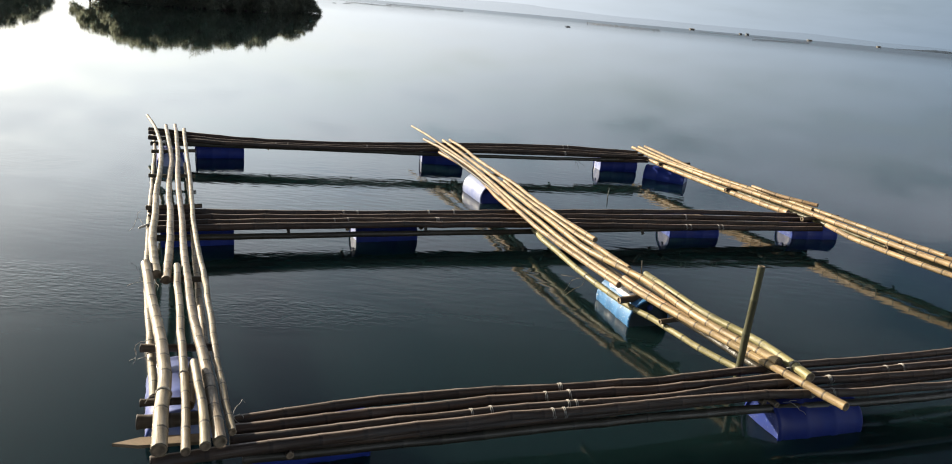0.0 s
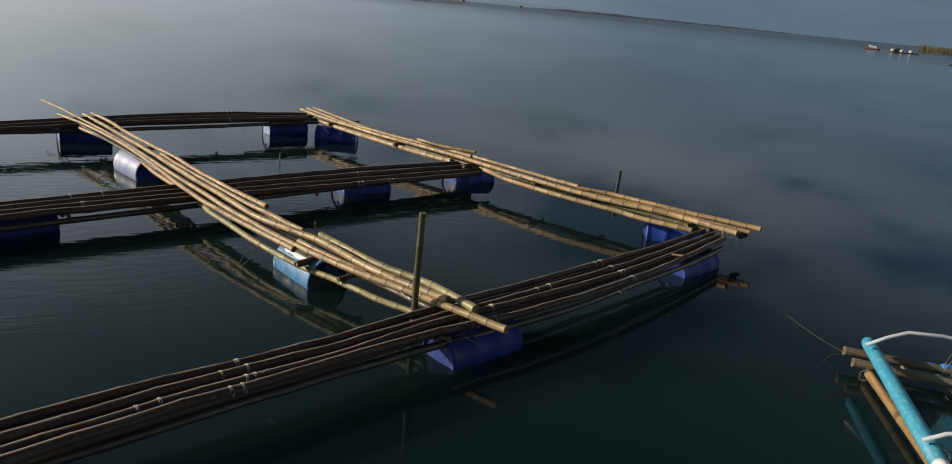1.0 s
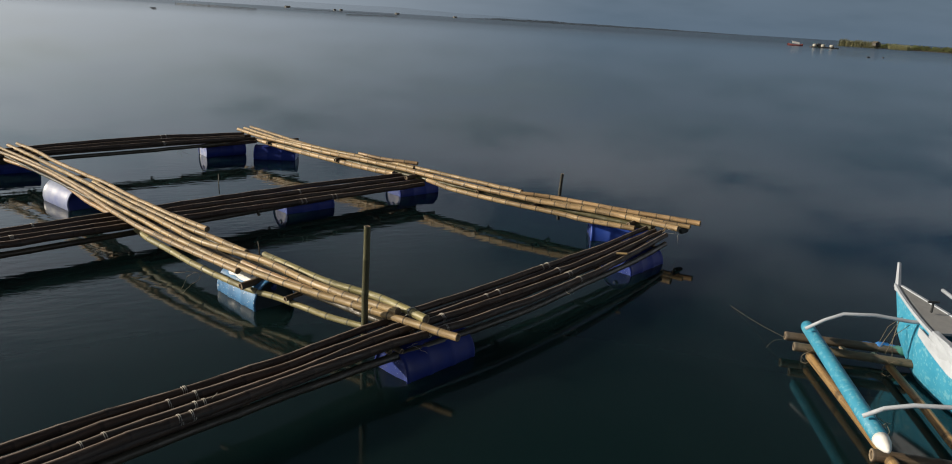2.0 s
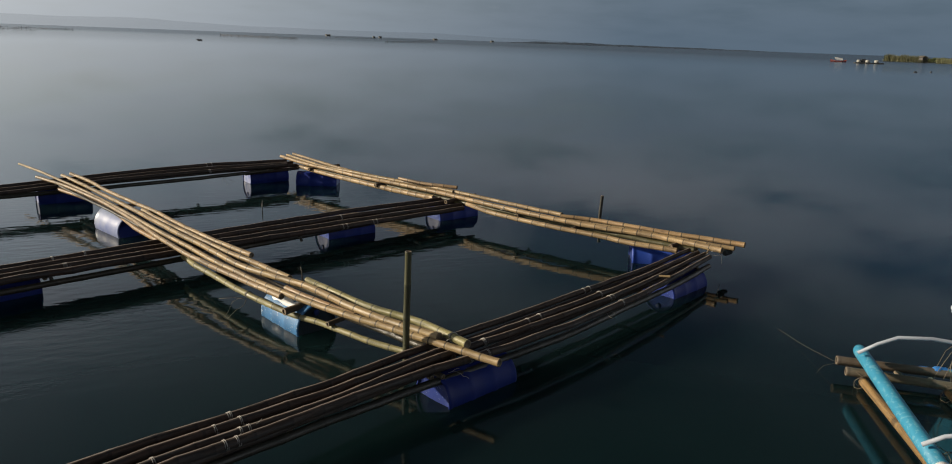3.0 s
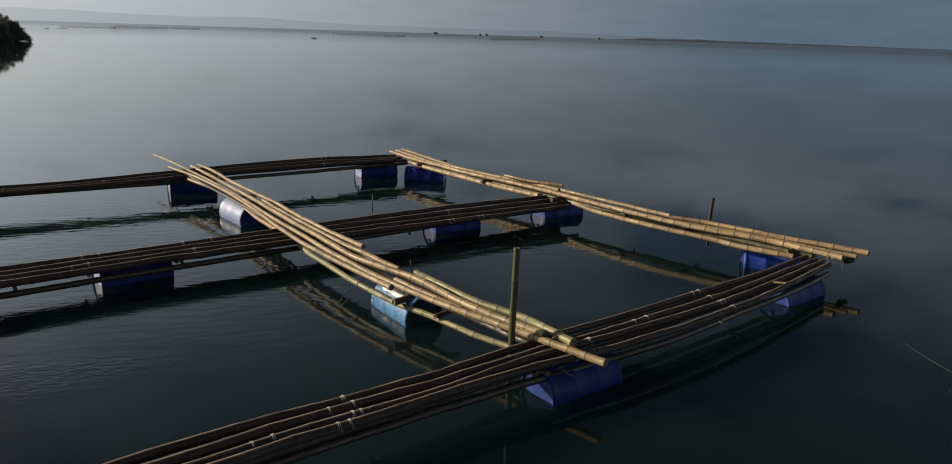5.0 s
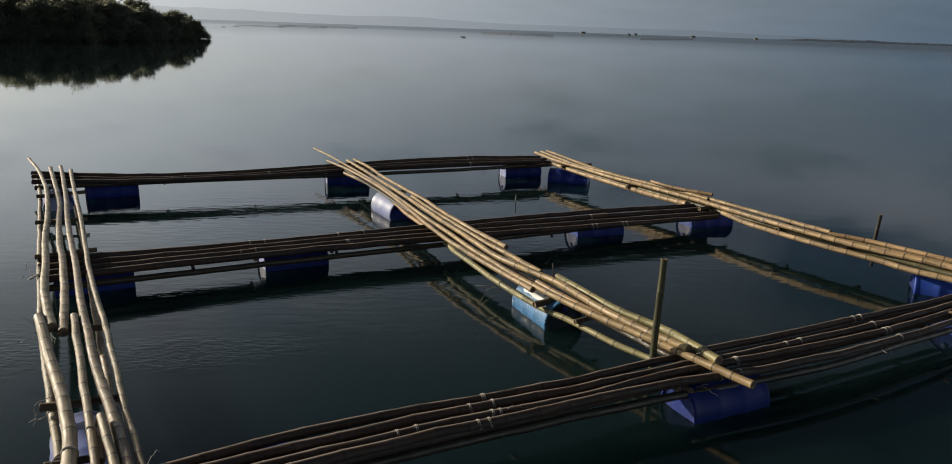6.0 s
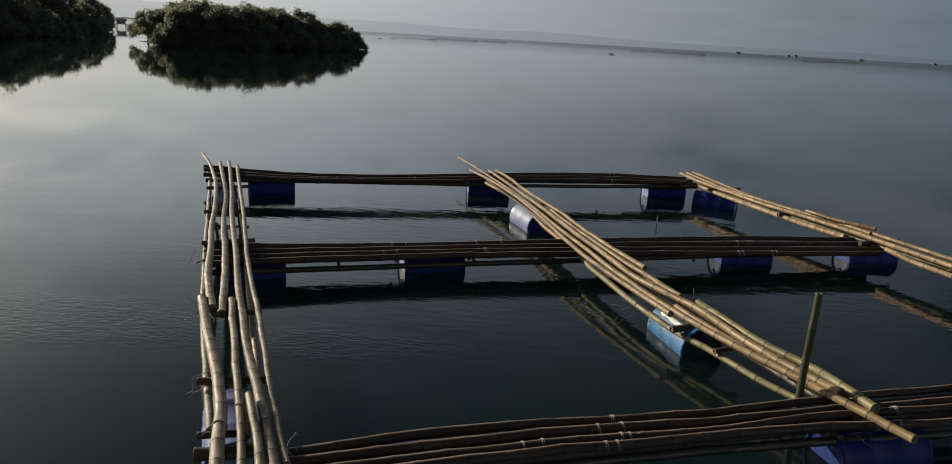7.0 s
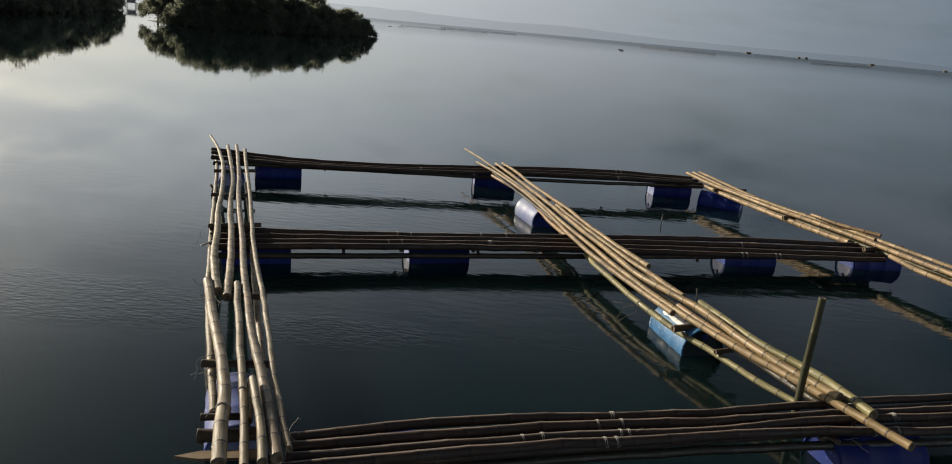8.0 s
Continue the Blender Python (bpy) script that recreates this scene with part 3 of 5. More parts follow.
NEAR = [
    ((-1.61, 4.44, 0.42), (-0.63, 4.91, 0.42), (0.41, 5.27, 0.42), (1.45, 5.60, 0.42), (2.46, 6.01, 0.42), (3.48, 6.40, 0.42), (4.52, 6.77, 0.42), (5.54, 7.16, 0.42), (6.56, 7.56, 0.42), (7.55, 8.02, 0.42)),
    ((-1.55, 4.34, 0.42), (-0.55, 4.76, 0.42), (0.46, 5.15, 0.42), (1.50, 5.48, 0.42), (2.52, 5.85, 0.42), (3.55, 6.20, 0.42), (4.57, 6.57, 0.42), (5.59, 6.96, 0.42), (6.58, 7.40, 0.42), (7.57, 7.85, 0.42)),
    ((-1.51, 4.22, 0.42), (-0.50, 4.62, 0.42), (0.52, 5.01, 0.42), (1.55, 5.35, 0.42), (2.56, 5.77, 0.42), (3.60, 6.10, 0.42), (4.63, 6.44, 0.42), (5.64, 6.84, 0.42), (6.63, 7.30, 0.42), (7.62, 7.77, 0.42)),
    ((-1.90, 3.91, 0.42), (-0.86, 4.37, 0.42), (0.19, 4.79, 0.42), (1.26, 5.16, 0.42), (2.33, 5.54, 0.42), (3.42, 5.81, 0.42), (4.50, 6.17, 0.42), (5.55, 6.60, 0.42), (6.57, 7.09, 0.42), (7.57, 7.62, 0.42)),
]
MIDDLE = [
    ((-4.29, 9.13, 0.41), (-0.87, 9.96, 0.41), (2.24, 11.77, 0.41), (5.74, 12.36, 0.41)),
    ((-4.21, 8.94, 0.38), (-0.95, 10.03, 0.39), (2.25, 11.33, 0.40), (5.62, 12.07, 0.41)),
    ((-4.09, 8.70, 0.38), (-0.93, 10.01, 0.38), (2.33, 10.99, 0.39), (5.64, 11.84, 0.39)),
    ((-3.97, 8.48, 0.38), (-0.94, 9.94, 0.38), (2.31, 10.66, 0.39), (5.52, 11.57, 0.39)),
]
FAR = [
    ((-6.50, 14.00, 0.52), (-4.79, 14.14, 0.47), (-3.13, 14.55, 0.47), (-1.50, 15.12, 0.50), (0.10, 15.74, 0.53), (1.75, 16.25, 0.54), (3.43, 16.55, 0.52)),
    ((-6.41, 13.81, 0.50), (-4.73, 13.93, 0.45), (-3.09, 14.34, 0.45), (-1.49, 14.90, 0.48), (0.10, 15.48, 0.51), (1.72, 15.97, 0.52), (3.38, 16.26, 0.50)),
    ((-6.25, 13.44, 0.48), (-4.61, 13.72, 0.45), (-3.00, 14.16, 0.45), (-1.43, 14.68, 0.47), (0.15, 15.23, 0.50), (1.74, 15.72, 0.50), (3.35, 16.08, 0.50)),
]
near_row = beam("row of dark weathered bamboo poles lashed over floating drums", NEAR, [((-1.43, 4.23, 0.29), (-0.30, 4.62, 0.29), (0.83, 5.01, 0.30), (1.96, 5.40, 0.30), (3.11, 5.73, 0.30), (4.25, 6.09, 0.31), (5.35, 6.56, 0.31), (6.45, 7.02, 0.31), (7.52, 7.56, 0.31))],
     (0.05, 0.3, 0.48, 0.62, 0.8, 0.95), 3, [(0.232, 0), (0.226, 1), (0.220, 2), (0.248, 3), (0.475, 2), (0.485, 3), (0.56, 1), (0.685, 0), (0.692, 1), (0.70, 3), (0.705, 2), (0.14, 2)], (0.045, 0.034), 3)
middle_row = beam("row of dark weathered bamboo poles across the raft", MIDDLE, [((-3.95, 8.49, 0.27), (-0.70, 9.76, 0.27), (2.58, 10.97, 0.27), (5.84, 12.32, 0.27))],
     (0.04, 0.24, 0.34, 0.55, 0.72, 0.9), 5, [(0.21, 0), (0.22, 2), (0.31, 0), (0.345, 0), (0.345, 2), (0.73, 1), (0.74, 3), (0.8, 3)], (0.043, 0.037), 2)
beam("row of dark weathered bamboo poles over drums", FAR, [((-6.15, 13.29, 0.40), (-3.07, 14.44, 0.40), (0.26, 14.78, 0.40), (3.27, 16.27, 0.40))],
     (0.04, 0.22, 0.38, 0.6, 0.81, 0.95), 7, [(0.385, 1), (0.81, 0), (0.82, 2), (0.22, 1)], fill=2,
     extra=[straight((2.06, 16.23, 0.47), (3.55, 16.46, 0.49)), straight((2.26, 16.00, 0.45), (3.59, 16.23, 0.47)), straight((2.45, 15.98, 0.37), (3.63, 16.30, 0.39))])

# stubs of bamboo wedged between the poles and the drums below
for i, (x, y) in enumerate(((2.52, 5.57), (2.62, 5.55))):
    bamboo(straight((x, y, 0.355), (x - 0.10, y + 0.30, 0.36)), 0.026, 0.025, GREY, near_row, 301 + i, "spacer", gap=0.2)
for i, (x, y) in enumerate(((-2.50, 9.14), (-0.75, 9.74), (0.95, 10.35), (2.45, 10.80))):
    bamboo(straight((x, y + 0.06, 0.40), (x + 0.06, y - 0.02, 0.25)), 0.024, 0.022, WET, middle_row, 311 + i, "spacer", "short dark stick tying the low pole", gap=0.2)

# ---------------------------------------------------------------- the raft: pale walkways laid across the beams


def walkway(label, poles, crosses, mat, seed, lashes=(), under=(), stick=None, wet=(), shaded=None):
    a = Vector(poles[0][0][0])
    stick = stick or BROWN
    e = thing("bamboo_walkway", Matrix.Translation((a.x, a.y, 0)), label, "bamboo walkway", "walkways of the raft")
    for i, (b, r0, r1, *kind) in enumerate(poles):
        bamboo(b, r0, r1, MOSSY if kind else mat, e, seed * 41 + i, gap=0.25, wobble=0.004)
    # the layer beneath has underside shade put into its colour by a darker material
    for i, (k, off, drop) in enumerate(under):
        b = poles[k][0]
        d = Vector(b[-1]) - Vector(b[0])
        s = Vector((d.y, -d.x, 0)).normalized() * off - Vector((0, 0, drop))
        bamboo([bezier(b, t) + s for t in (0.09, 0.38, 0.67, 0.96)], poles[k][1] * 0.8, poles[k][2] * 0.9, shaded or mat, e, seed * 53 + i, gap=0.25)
    # unseen dark poles added lower down to darken the walkway's reflection
    for i, (k, off, drop, t0, t1) in enumerate(wet):
        b = poles[k][0]
        d = Vector(b[-1]) - Vector(b[0])
        s = Vector((d.y, -d.x, 0)).normalized() * off - Vector((0, 0, drop))
        bamboo([bezier(b, t0 + (t1 - t0) * j / 3) + s for j in range(4)], 0.038, 0.034, WET, e, seed * 61 + i, "lower_pole", "unseen dark bamboo pole added under the walkway", gap=0.3)
    for i, (p, q, r) in enumerate(crosses):
        bamboo(straight(p, q), r, r * 0.95, stick, e, seed * 73 + i, "cross_stick", gap=0.2)
    for i, (k, t) in enumerate(lashes):
        lash(e, seed * 41 + k, t, 2, seed=seed * 11 + i)
    return e


MID_FIRST = [
    (((2.01, 8.23, 0.49), (2.15, 7.82, 0.50), (2.30, 7.40, 0.50), (2.45, 6.99, 0.51), (2.68, 6.62, 0.51), (2.84, 6.21, 0.52), (2.96, 5.79, 0.52)), 0.038, 0.044, "mossy"),
    (((-0.92, 15.68, 0.54), (-0.55, 14.72, 0.53), (-0.22, 13.73, 0.53), (0.12, 12.75, 0.53), (0.44, 11.76, 0.53), (0.75, 10.77, 0.53), (1.08, 9.79, 0.53), (1.42, 8.81, 0.52), (1.94, 7.91, 0.52), (2.29, 6.94, 0.52), (2.78, 6.03, 0.52)), 0.031, 0.044),
    (((-1.72, 16.78, 0.61), (-1.29, 15.84, 0.60), (-0.90, 14.88, 0.59), (-0.50, 13.92, 0.57), (-0.15, 12.95, 0.56), (0.18, 11.98, 0.55), (0.49, 10.99, 0.54), (0.83, 10.01, 0.53), (1.16, 9.04, 0.52), (1.56, 8.09, 0.50), (2.03, 7.17, 0.49), (2.58, 6.29, 0.48), (3.11, 5.41, 0.47)), 0.021, 0.039),
    (((-1.31, 15.39, 0.58), (-0.83, 14.49, 0.57), (-0.41, 13.56, 0.55), (-0.06, 12.61, 0.54), (0.25, 11.63, 0.52), (0.52, 10.65, 0.51), (0.83, 9.68, 0.50), (1.22, 8.74, 0.48), (1.64, 7.81, 0.47)), 0.027, 0.036),
    (((1.73, 8.06, 0.48), (1.84, 7.77, 0.48), (1.97, 7.49, 0.48), (2.10, 7.22, 0.48), (2.22, 6.94, 0.48)), 0.033, 0.033),
]
MID_SECOND = [
    (((0.80, 10.30, 0.31), (0.93, 9.78, 0.31), (1.11, 9.26, 0.30), (1.28, 8.74, 0.30), (1.47, 8.23, 0.30), (1.70, 7.74, 0.29), (1.99, 7.28, 0.29), (2.25, 6.80, 0.28), (2.55, 6.34, 0.28)), 0.039, 0.033, "mossy"),
    (((-0.93, 14.76, 0.45), (-0.53, 14.04, 0.43), (-0.21, 13.28, 0.42), (0.06, 12.50, 0.40), (0.26, 11.70, 0.39), (0.54, 10.93, 0.37)), 0.032, 0.035),
    (((0.37, 12.27, 0.54), (0.58, 11.59, 0.53), (0.81, 10.92, 0.53), (1.04, 10.25, 0.53), (1.29, 9.59, 0.52), (1.57, 8.94, 0.52), (1.82, 8.28, 0.52)), 0.034, 0.036),
    (((-0.78, 15.76, 0.55), (-0.43, 14.85, 0.55), (-0.13, 13.92, 0.54), (0.21, 12.99, 0.54), (0.55, 12.08, 0.54), (0.85, 11.15, 0.53), (1.18, 10.22, 0.53), (1.55, 9.31, 0.53)), 0.030, 0.035),
]
MID_POLES = MID_FIRST + MID_SECOND
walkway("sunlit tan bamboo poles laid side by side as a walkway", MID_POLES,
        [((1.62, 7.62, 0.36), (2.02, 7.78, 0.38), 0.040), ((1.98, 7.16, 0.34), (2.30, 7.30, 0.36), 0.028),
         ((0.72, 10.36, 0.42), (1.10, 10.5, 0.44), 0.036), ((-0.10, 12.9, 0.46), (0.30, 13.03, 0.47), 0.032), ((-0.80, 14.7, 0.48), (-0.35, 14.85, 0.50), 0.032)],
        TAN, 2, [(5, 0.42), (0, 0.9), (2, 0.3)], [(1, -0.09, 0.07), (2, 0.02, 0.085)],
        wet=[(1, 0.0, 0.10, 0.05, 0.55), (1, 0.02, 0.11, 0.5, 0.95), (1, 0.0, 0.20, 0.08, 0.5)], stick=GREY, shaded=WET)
RIGHT_FIRST = [
    (((6.57, 10.03, 0.53), (6.98, 9.62, 0.53), (7.28, 9.11, 0.53), (7.61, 8.63, 0.52), (7.96, 8.16, 0.52), (8.28, 7.67, 0.52)), 0.035, 0.041),
    (((3.74, 17.35, 0.55), (3.98, 16.39, 0.55), (4.21, 15.43, 0.55), (4.51, 14.49, 0.55), (4.95, 13.61, 0.55), (5.41, 12.74, 0.55), (5.82, 11.84, 0.55), (6.20, 10.93, 0.55), (6.60, 10.03, 0.55)), 0.030, 0.036),
    (((3.40, 17.04, 0.55), (3.69, 16.04, 0.54), (4.08, 15.07, 0.54), (4.50, 14.11, 0.53), (4.98, 13.18, 0.53), (5.45, 12.25, 0.52), (5.85, 11.29, 0.51), (6.25, 10.32, 0.51), (6.76, 9.41, 0.50), (7.36, 8.57, 0.50), (7.81, 7.63, 0.49)), 0.035, 0.046),
    (((3.58, 16.41, 0.44), (3.84, 15.57, 0.44), (4.17, 14.76, 0.43), (4.51, 13.96, 0.43), (4.88, 13.16, 0.42), (5.29, 12.39, 0.42)), 0.040, 0.052),
]
RIGHT_SECOND = [
    (((5.66, 11.72, 0.43), (5.79, 11.05, 0.42), (6.03, 10.42, 0.42), (6.32, 9.81, 0.42), (6.68, 9.23, 0.41), (7.00, 8.64, 0.40), (7.39, 8.08, 0.40)), 0.040, 0.041),
    (((4.97, 13.42, 0.62), (5.10, 13.11, 0.62), (5.28, 12.83, 0.61), (5.50, 12.57, 0.61), (5.75, 12.35, 0.60)), 0.028, 0.034),
    (((3.58, 17.26, 0.54), (3.80, 16.37, 0.54), (4.03, 15.50, 0.54), (4.40, 14.67, 0.55), (4.80, 13.86, 0.55), (5.25, 13.06, 0.55), (5.62, 12.23, 0.55)), 0.030, 0.036),
    (((6.47, 9.97, 0.50), (6.83, 9.53, 0.50), (7.17, 9.08, 0.50), (7.48, 8.61, 0.49), (7.76, 8.13, 0.49), (8.06, 7.65, 0.49)), 0.028, 0.032),
]
RIGHT_POLES = RIGHT_FIRST + RIGHT_SECOND
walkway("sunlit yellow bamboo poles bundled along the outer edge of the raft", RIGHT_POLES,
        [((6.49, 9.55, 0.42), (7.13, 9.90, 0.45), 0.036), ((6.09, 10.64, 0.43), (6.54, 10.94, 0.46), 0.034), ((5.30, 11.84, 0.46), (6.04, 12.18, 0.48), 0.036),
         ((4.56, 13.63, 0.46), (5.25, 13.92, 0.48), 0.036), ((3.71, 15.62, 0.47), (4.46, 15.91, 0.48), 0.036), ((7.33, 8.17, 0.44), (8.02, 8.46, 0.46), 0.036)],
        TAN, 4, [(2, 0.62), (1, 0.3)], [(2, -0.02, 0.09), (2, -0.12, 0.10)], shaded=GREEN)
LEFT_FIRST = [
    (((-6.94, 14.92, 0.62), (-6.42, 14.05, 0.61), (-5.94, 13.16, 0.60), (-5.49, 12.25, 0.60), (-5.08, 11.32, 0.59), (-4.69, 10.38, 0.58), (-4.32, 9.44, 0.57), (-3.92, 8.51, 0.57), (-3.53, 7.57, 0.56), (-3.08, 6.66, 0.55)), 0.028, 0.046),
    (((-6.32, 14.36, 0.55), (-5.87, 13.40, 0.55), (-5.42, 12.44, 0.55), (-4.98, 11.48, 0.54), (-4.59, 10.49, 0.54), (-4.18, 9.51, 0.54), (-3.75, 8.55, 0.54), (-3.34, 7.57, 0.53), (-2.95, 6.58, 0.53)), 0.036, 0.044),
    (((-6.25, 14.62, 0.53), (-5.82, 13.66, 0.53), (-5.40, 12.69, 0.53), (-4.98, 11.72, 0.53), (-4.58, 10.75, 0.53), (-4.16, 9.78, 0.53), (-3.73, 8.82, 0.53), (-3.31, 7.85, 0.53), (-2.88, 6.89, 0.53), (-2.44, 5.93, 0.53), (-1.96, 4.99, 0.53), (-1.51, 4.04, 0.53)), 0.034, 0.043),
    (((-5.92, 14.26, 0.53), (-5.53, 13.34, 0.53), (-5.13, 12.42, 0.53), (-4.73, 11.51, 0.52), (-4.33, 10.59, 0.52), (-3.94, 9.67, 0.52), (-3.55, 8.74, 0.52), (-3.15, 7.83, 0.52), (-2.72, 6.92, 0.52), (-2.31, 6.01, 0.51), (-1.91, 5.09, 0.51), (-1.48, 4.19, 0.51)), 0.034, 0.026),
    (((-3.28, 6.87, 0.57), (-3.06, 6.45, 0.56), (-2.84, 6.03, 0.56), (-2.61, 5.62, 0.55), (-2.39, 5.20, 0.55), (-2.18, 4.77, 0.54), (-2.01, 4.33, 0.54), (-1.83, 3.89, 0.53)), 0.046, 0.049),
    (((-3.00, 6.95, 0.55), (-2.78, 6.44, 0.55), (-2.55, 5.94, 0.54), (-2.33, 5.43, 0.54), (-2.10, 4.92, 0.54), (-1.88, 4.41, 0.53), (-1.67, 3.90, 0.53)), 0.034, 0.030),
]
LEFT_SECOND = [
    (((-2.02, 4.92, 0.60), (-1.90, 4.68, 0.59), (-1.78, 4.44, 0.57), (-1.67, 4.20, 0.56), (-1.57, 3.95, 0.55)), 0.030, 0.034),
    (((-2.08, 5.05, 0.50), (-2.04, 4.91, 0.50), (-1.99, 4.77, 0.50), (-1.94, 4.63, 0.49), (-1.89, 4.49, 0.49)), 0.032, 0.034),
    (((-6.48, 14.14, 0.39), (-5.93, 12.98, 0.39), (-5.42, 11.80, 0.38), (-4.91, 10.62, 0.38), (-4.40, 9.43, 0.38), (-3.89, 8.25, 0.37), (-3.37, 7.08, 0.37), (-2.82, 5.92, 0.36), (-2.26, 4.76, 0.36)), 0.032, 0.034),
    (((-4.95, 11.94, 0.40), (-4.47, 10.85, 0.40), (-3.99, 9.76, 0.39), (-3.53, 8.67, 0.39), (-3.06, 7.57, 0.39), (-2.59, 6.48, 0.38), (-2.11, 5.39, 0.38)), 0.030, 0.032),
]
LEFT_POLES = LEFT_FIRST + LEFT_SECOND
walkway("pale straw-coloured bamboo poles laid side by side as a walkway", LEFT_POLES,
        [((-2.62, 5.33, 0.45), (-2.05, 5.45, 0.46), 0.034), ((-2.25, 4.53, 0.45), (-1.90, 4.63, 0.45), 0.028), ((-2.17, 4.31, 0.44), (-1.80, 4.43, 0.44), 0.05),
         ((-3.10, 6.78, 0.45), (-2.66, 6.89, 0.46), 0.034), ((-4.31, 9.10, 0.46), (-3.70, 9.42, 0.46), 0.032), ((-5.02, 10.74, 0.46), (-4.40, 10.96, 0.46), 0.03), ((-5.72, 12.38, 0.46), (-5.10, 12.75, 0.46), 0.032)],
        STRAW, 6, [(4, 0.78), (5, 0.7), (8, 0.93)], stick=GREY)

# ---------------------------------------------------------------- drums
BLUE = "blue plastic drum floating on its side under the bamboo"
PALE = "blue plastic drum with a pale end, floating under bamboo"


def drum_edge(ax, ay, bx, by, label, **more):
    """A drum from the ends of its waterline on the near side."""
    a = math.atan2(by - ay, bx - ax)
    off = 0.23
    return float_drum((ax + bx) / 2 - math.sin(a) * off, (ay + by) / 2 + math.cos(a) * off, math.degrees(a), label, **more)


drum_edge(-5.53, 13.77, -4.67, 14.16, BLUE, z=0.165)
drum_edge(-1.30, 15.23, -0.45, 15.41, PALE, end_mat=DRUM_PALE, z=0.18)
drum_edge(2.59, 16.24, 3.45, 16.44, PALE, end_mat=DRUM_PALE, z=0.185)
float_drum(3.98, 15.92, -24, BLUE, end_mat=DRUM_PALE, z=0.125)
float_drum(0.07, 12.85, -67, "blue plastic drum with sun glare painted on its side under the walkway", end_mat=DRUM, body_mat=DRUM_GLARE, z=0.17, r=0.275, hoop=0.992)
drum_edge(-3.97, 8.68, -3.12, 9.06, BLUE)
drum_edge(-1.66, 9.61, -0.84, 9.97, PALE, end_mat=DRUM_PALE)
drum_edge(3.05, 11.32, 3.90, 11.55, PALE, end_mat=DRUM_SCUFFED)
drum_edge(5.25, 11.94, 6.09, 12.15, PALE, end_mat=DRUM_SCUFFED)
drum_edge(-1.50, 4.36, -0.60, 4.72, BLUE, z=0.12)
float_drum(2.98, 5.80, 19, BLUE, end_mat=DRUM_NEAR)
float_drum(6.88, 7.46, 20, BLUE, end_mat=DRUM_NEAR, z=0.09)
float_drum(7.52, 8.62, -30, "blue plastic drum with sunlight in its colour, floating on its side under bamboo", body_mat=DRUM_SUNLIT)
float_drum(-2.20, 5.04, -66, "blue plastic drum with a scuffed side and painted sun glare under the walkway", end_mat=DRUM_PALE, body_mat=DRUM_WORN_GLARE)
float_drum(-5.81, 13.34, -66, BLUE, end_mat=DRUM_PALE)
float_drum(1.85, 8.00, -72, "light blue plastic drum low in the water under the walkway", end_mat=DRUM_END_SHADE, body_mat=DRUM_SKY, z=0.15, r=0.255, length=0.82)

# ---------------------------------------------------------------- posts
post = thing("bamboo_post", pose(2.48, 6.16, 0), "green bamboo post standing upright beside the walkway", "post")
bamboo(straight((2.48, 6.16, -0.6), (2.50, 6.17, 1.36)), 0.036, 0.032, GREEN, post, 71, gap=0.34, wobble=0.004)
stake = thing("mooring_stake", pose(8.17, 11.22, 0), "thin dark bamboo stake standing in the water", "stake")
bamboo(straight((8.17, 11.22, -0.8), (8.23, 11.23, 0.53)), 0.036, 0.032, WET, stake, 72, gap=0.3, wobble=0.004)

# ---------------------------------------------------------------- odds and ends on the raft
plank = thing("plank", pose(-1.98, 4.17, 0.40, 0, 0, 16), "brown split bamboo plank under the walkway's end", "plank")
bm = bmesh.new()
q = [(-0.26, -0.01, 0), (-0.10, -0.05, 0), (0.30, -0.05, 0), (0.30, 0.05, 0), (-0.10, 0.045, 0)]
low = [bm.verts.new((x, y, -0.012)) for x, y, z in q]
up = [bm.verts.new((x, y, 0.012)) for x, y, z in q]
bm.faces.new(up)
bm.faces.new(low[::-1])
for k in range(5):
    bm.faces.new((low[k], low[(k + 1) % 5], up[(k + 1) % 5], up[k]))
part("board", bm, noisy("split_plank", (0.26, 0.19, 0.12), (0.18, 0.13, 0.08), 9, 0.7, 0.3, 0.006), plank)

for x, y, z, turn, label in ((6.22, 6.95, 0.478, -40, "short yellow bamboo offcut lying on the beam"), (7.60, 7.68, 0.482, 35, "short pale bamboo offcut at the raft's corner")):
    e = thing("bamboo_offcut", pose(x, y, z, 0, 0, turn), label, "offcut")
    bamboo(straight(e.matrix_world @ Vector((-0.07, 0, 0)), e.matrix_world @ Vector((0.07, 0, 0.01))), 0.016, 0.014, TAN, e, int(x * 10), "stick", gap=0.2)


def tangle(x, y, z, size, label, seed, mat=None):
    """A loose tangle of cord."""
    rng = random.Random(seed)
    e = thing("cord_tangle", pose(x, y, z), label, "cord", "loose cords")
    for k in range(3):
        p = Vector((x, y, z))
        pts = [p.copy()]
        d = Vector((rng.uniform(-1, 1), rng.uniform(-1, 1), rng.uniform(-0.3, 0.6))).normalized()
        for i in range(9):
            d = (d + Vector((rng.uniform(-1, 1), rng.uniform(-1, 1), rng.uniform(-1.0, 0.7))) * 0.5).normalized()
            p = p + d * size * 0.22
            pts.append(p.copy())
        cord(e, pts, 0.0025, mat or OLD_ROPE, "strand")


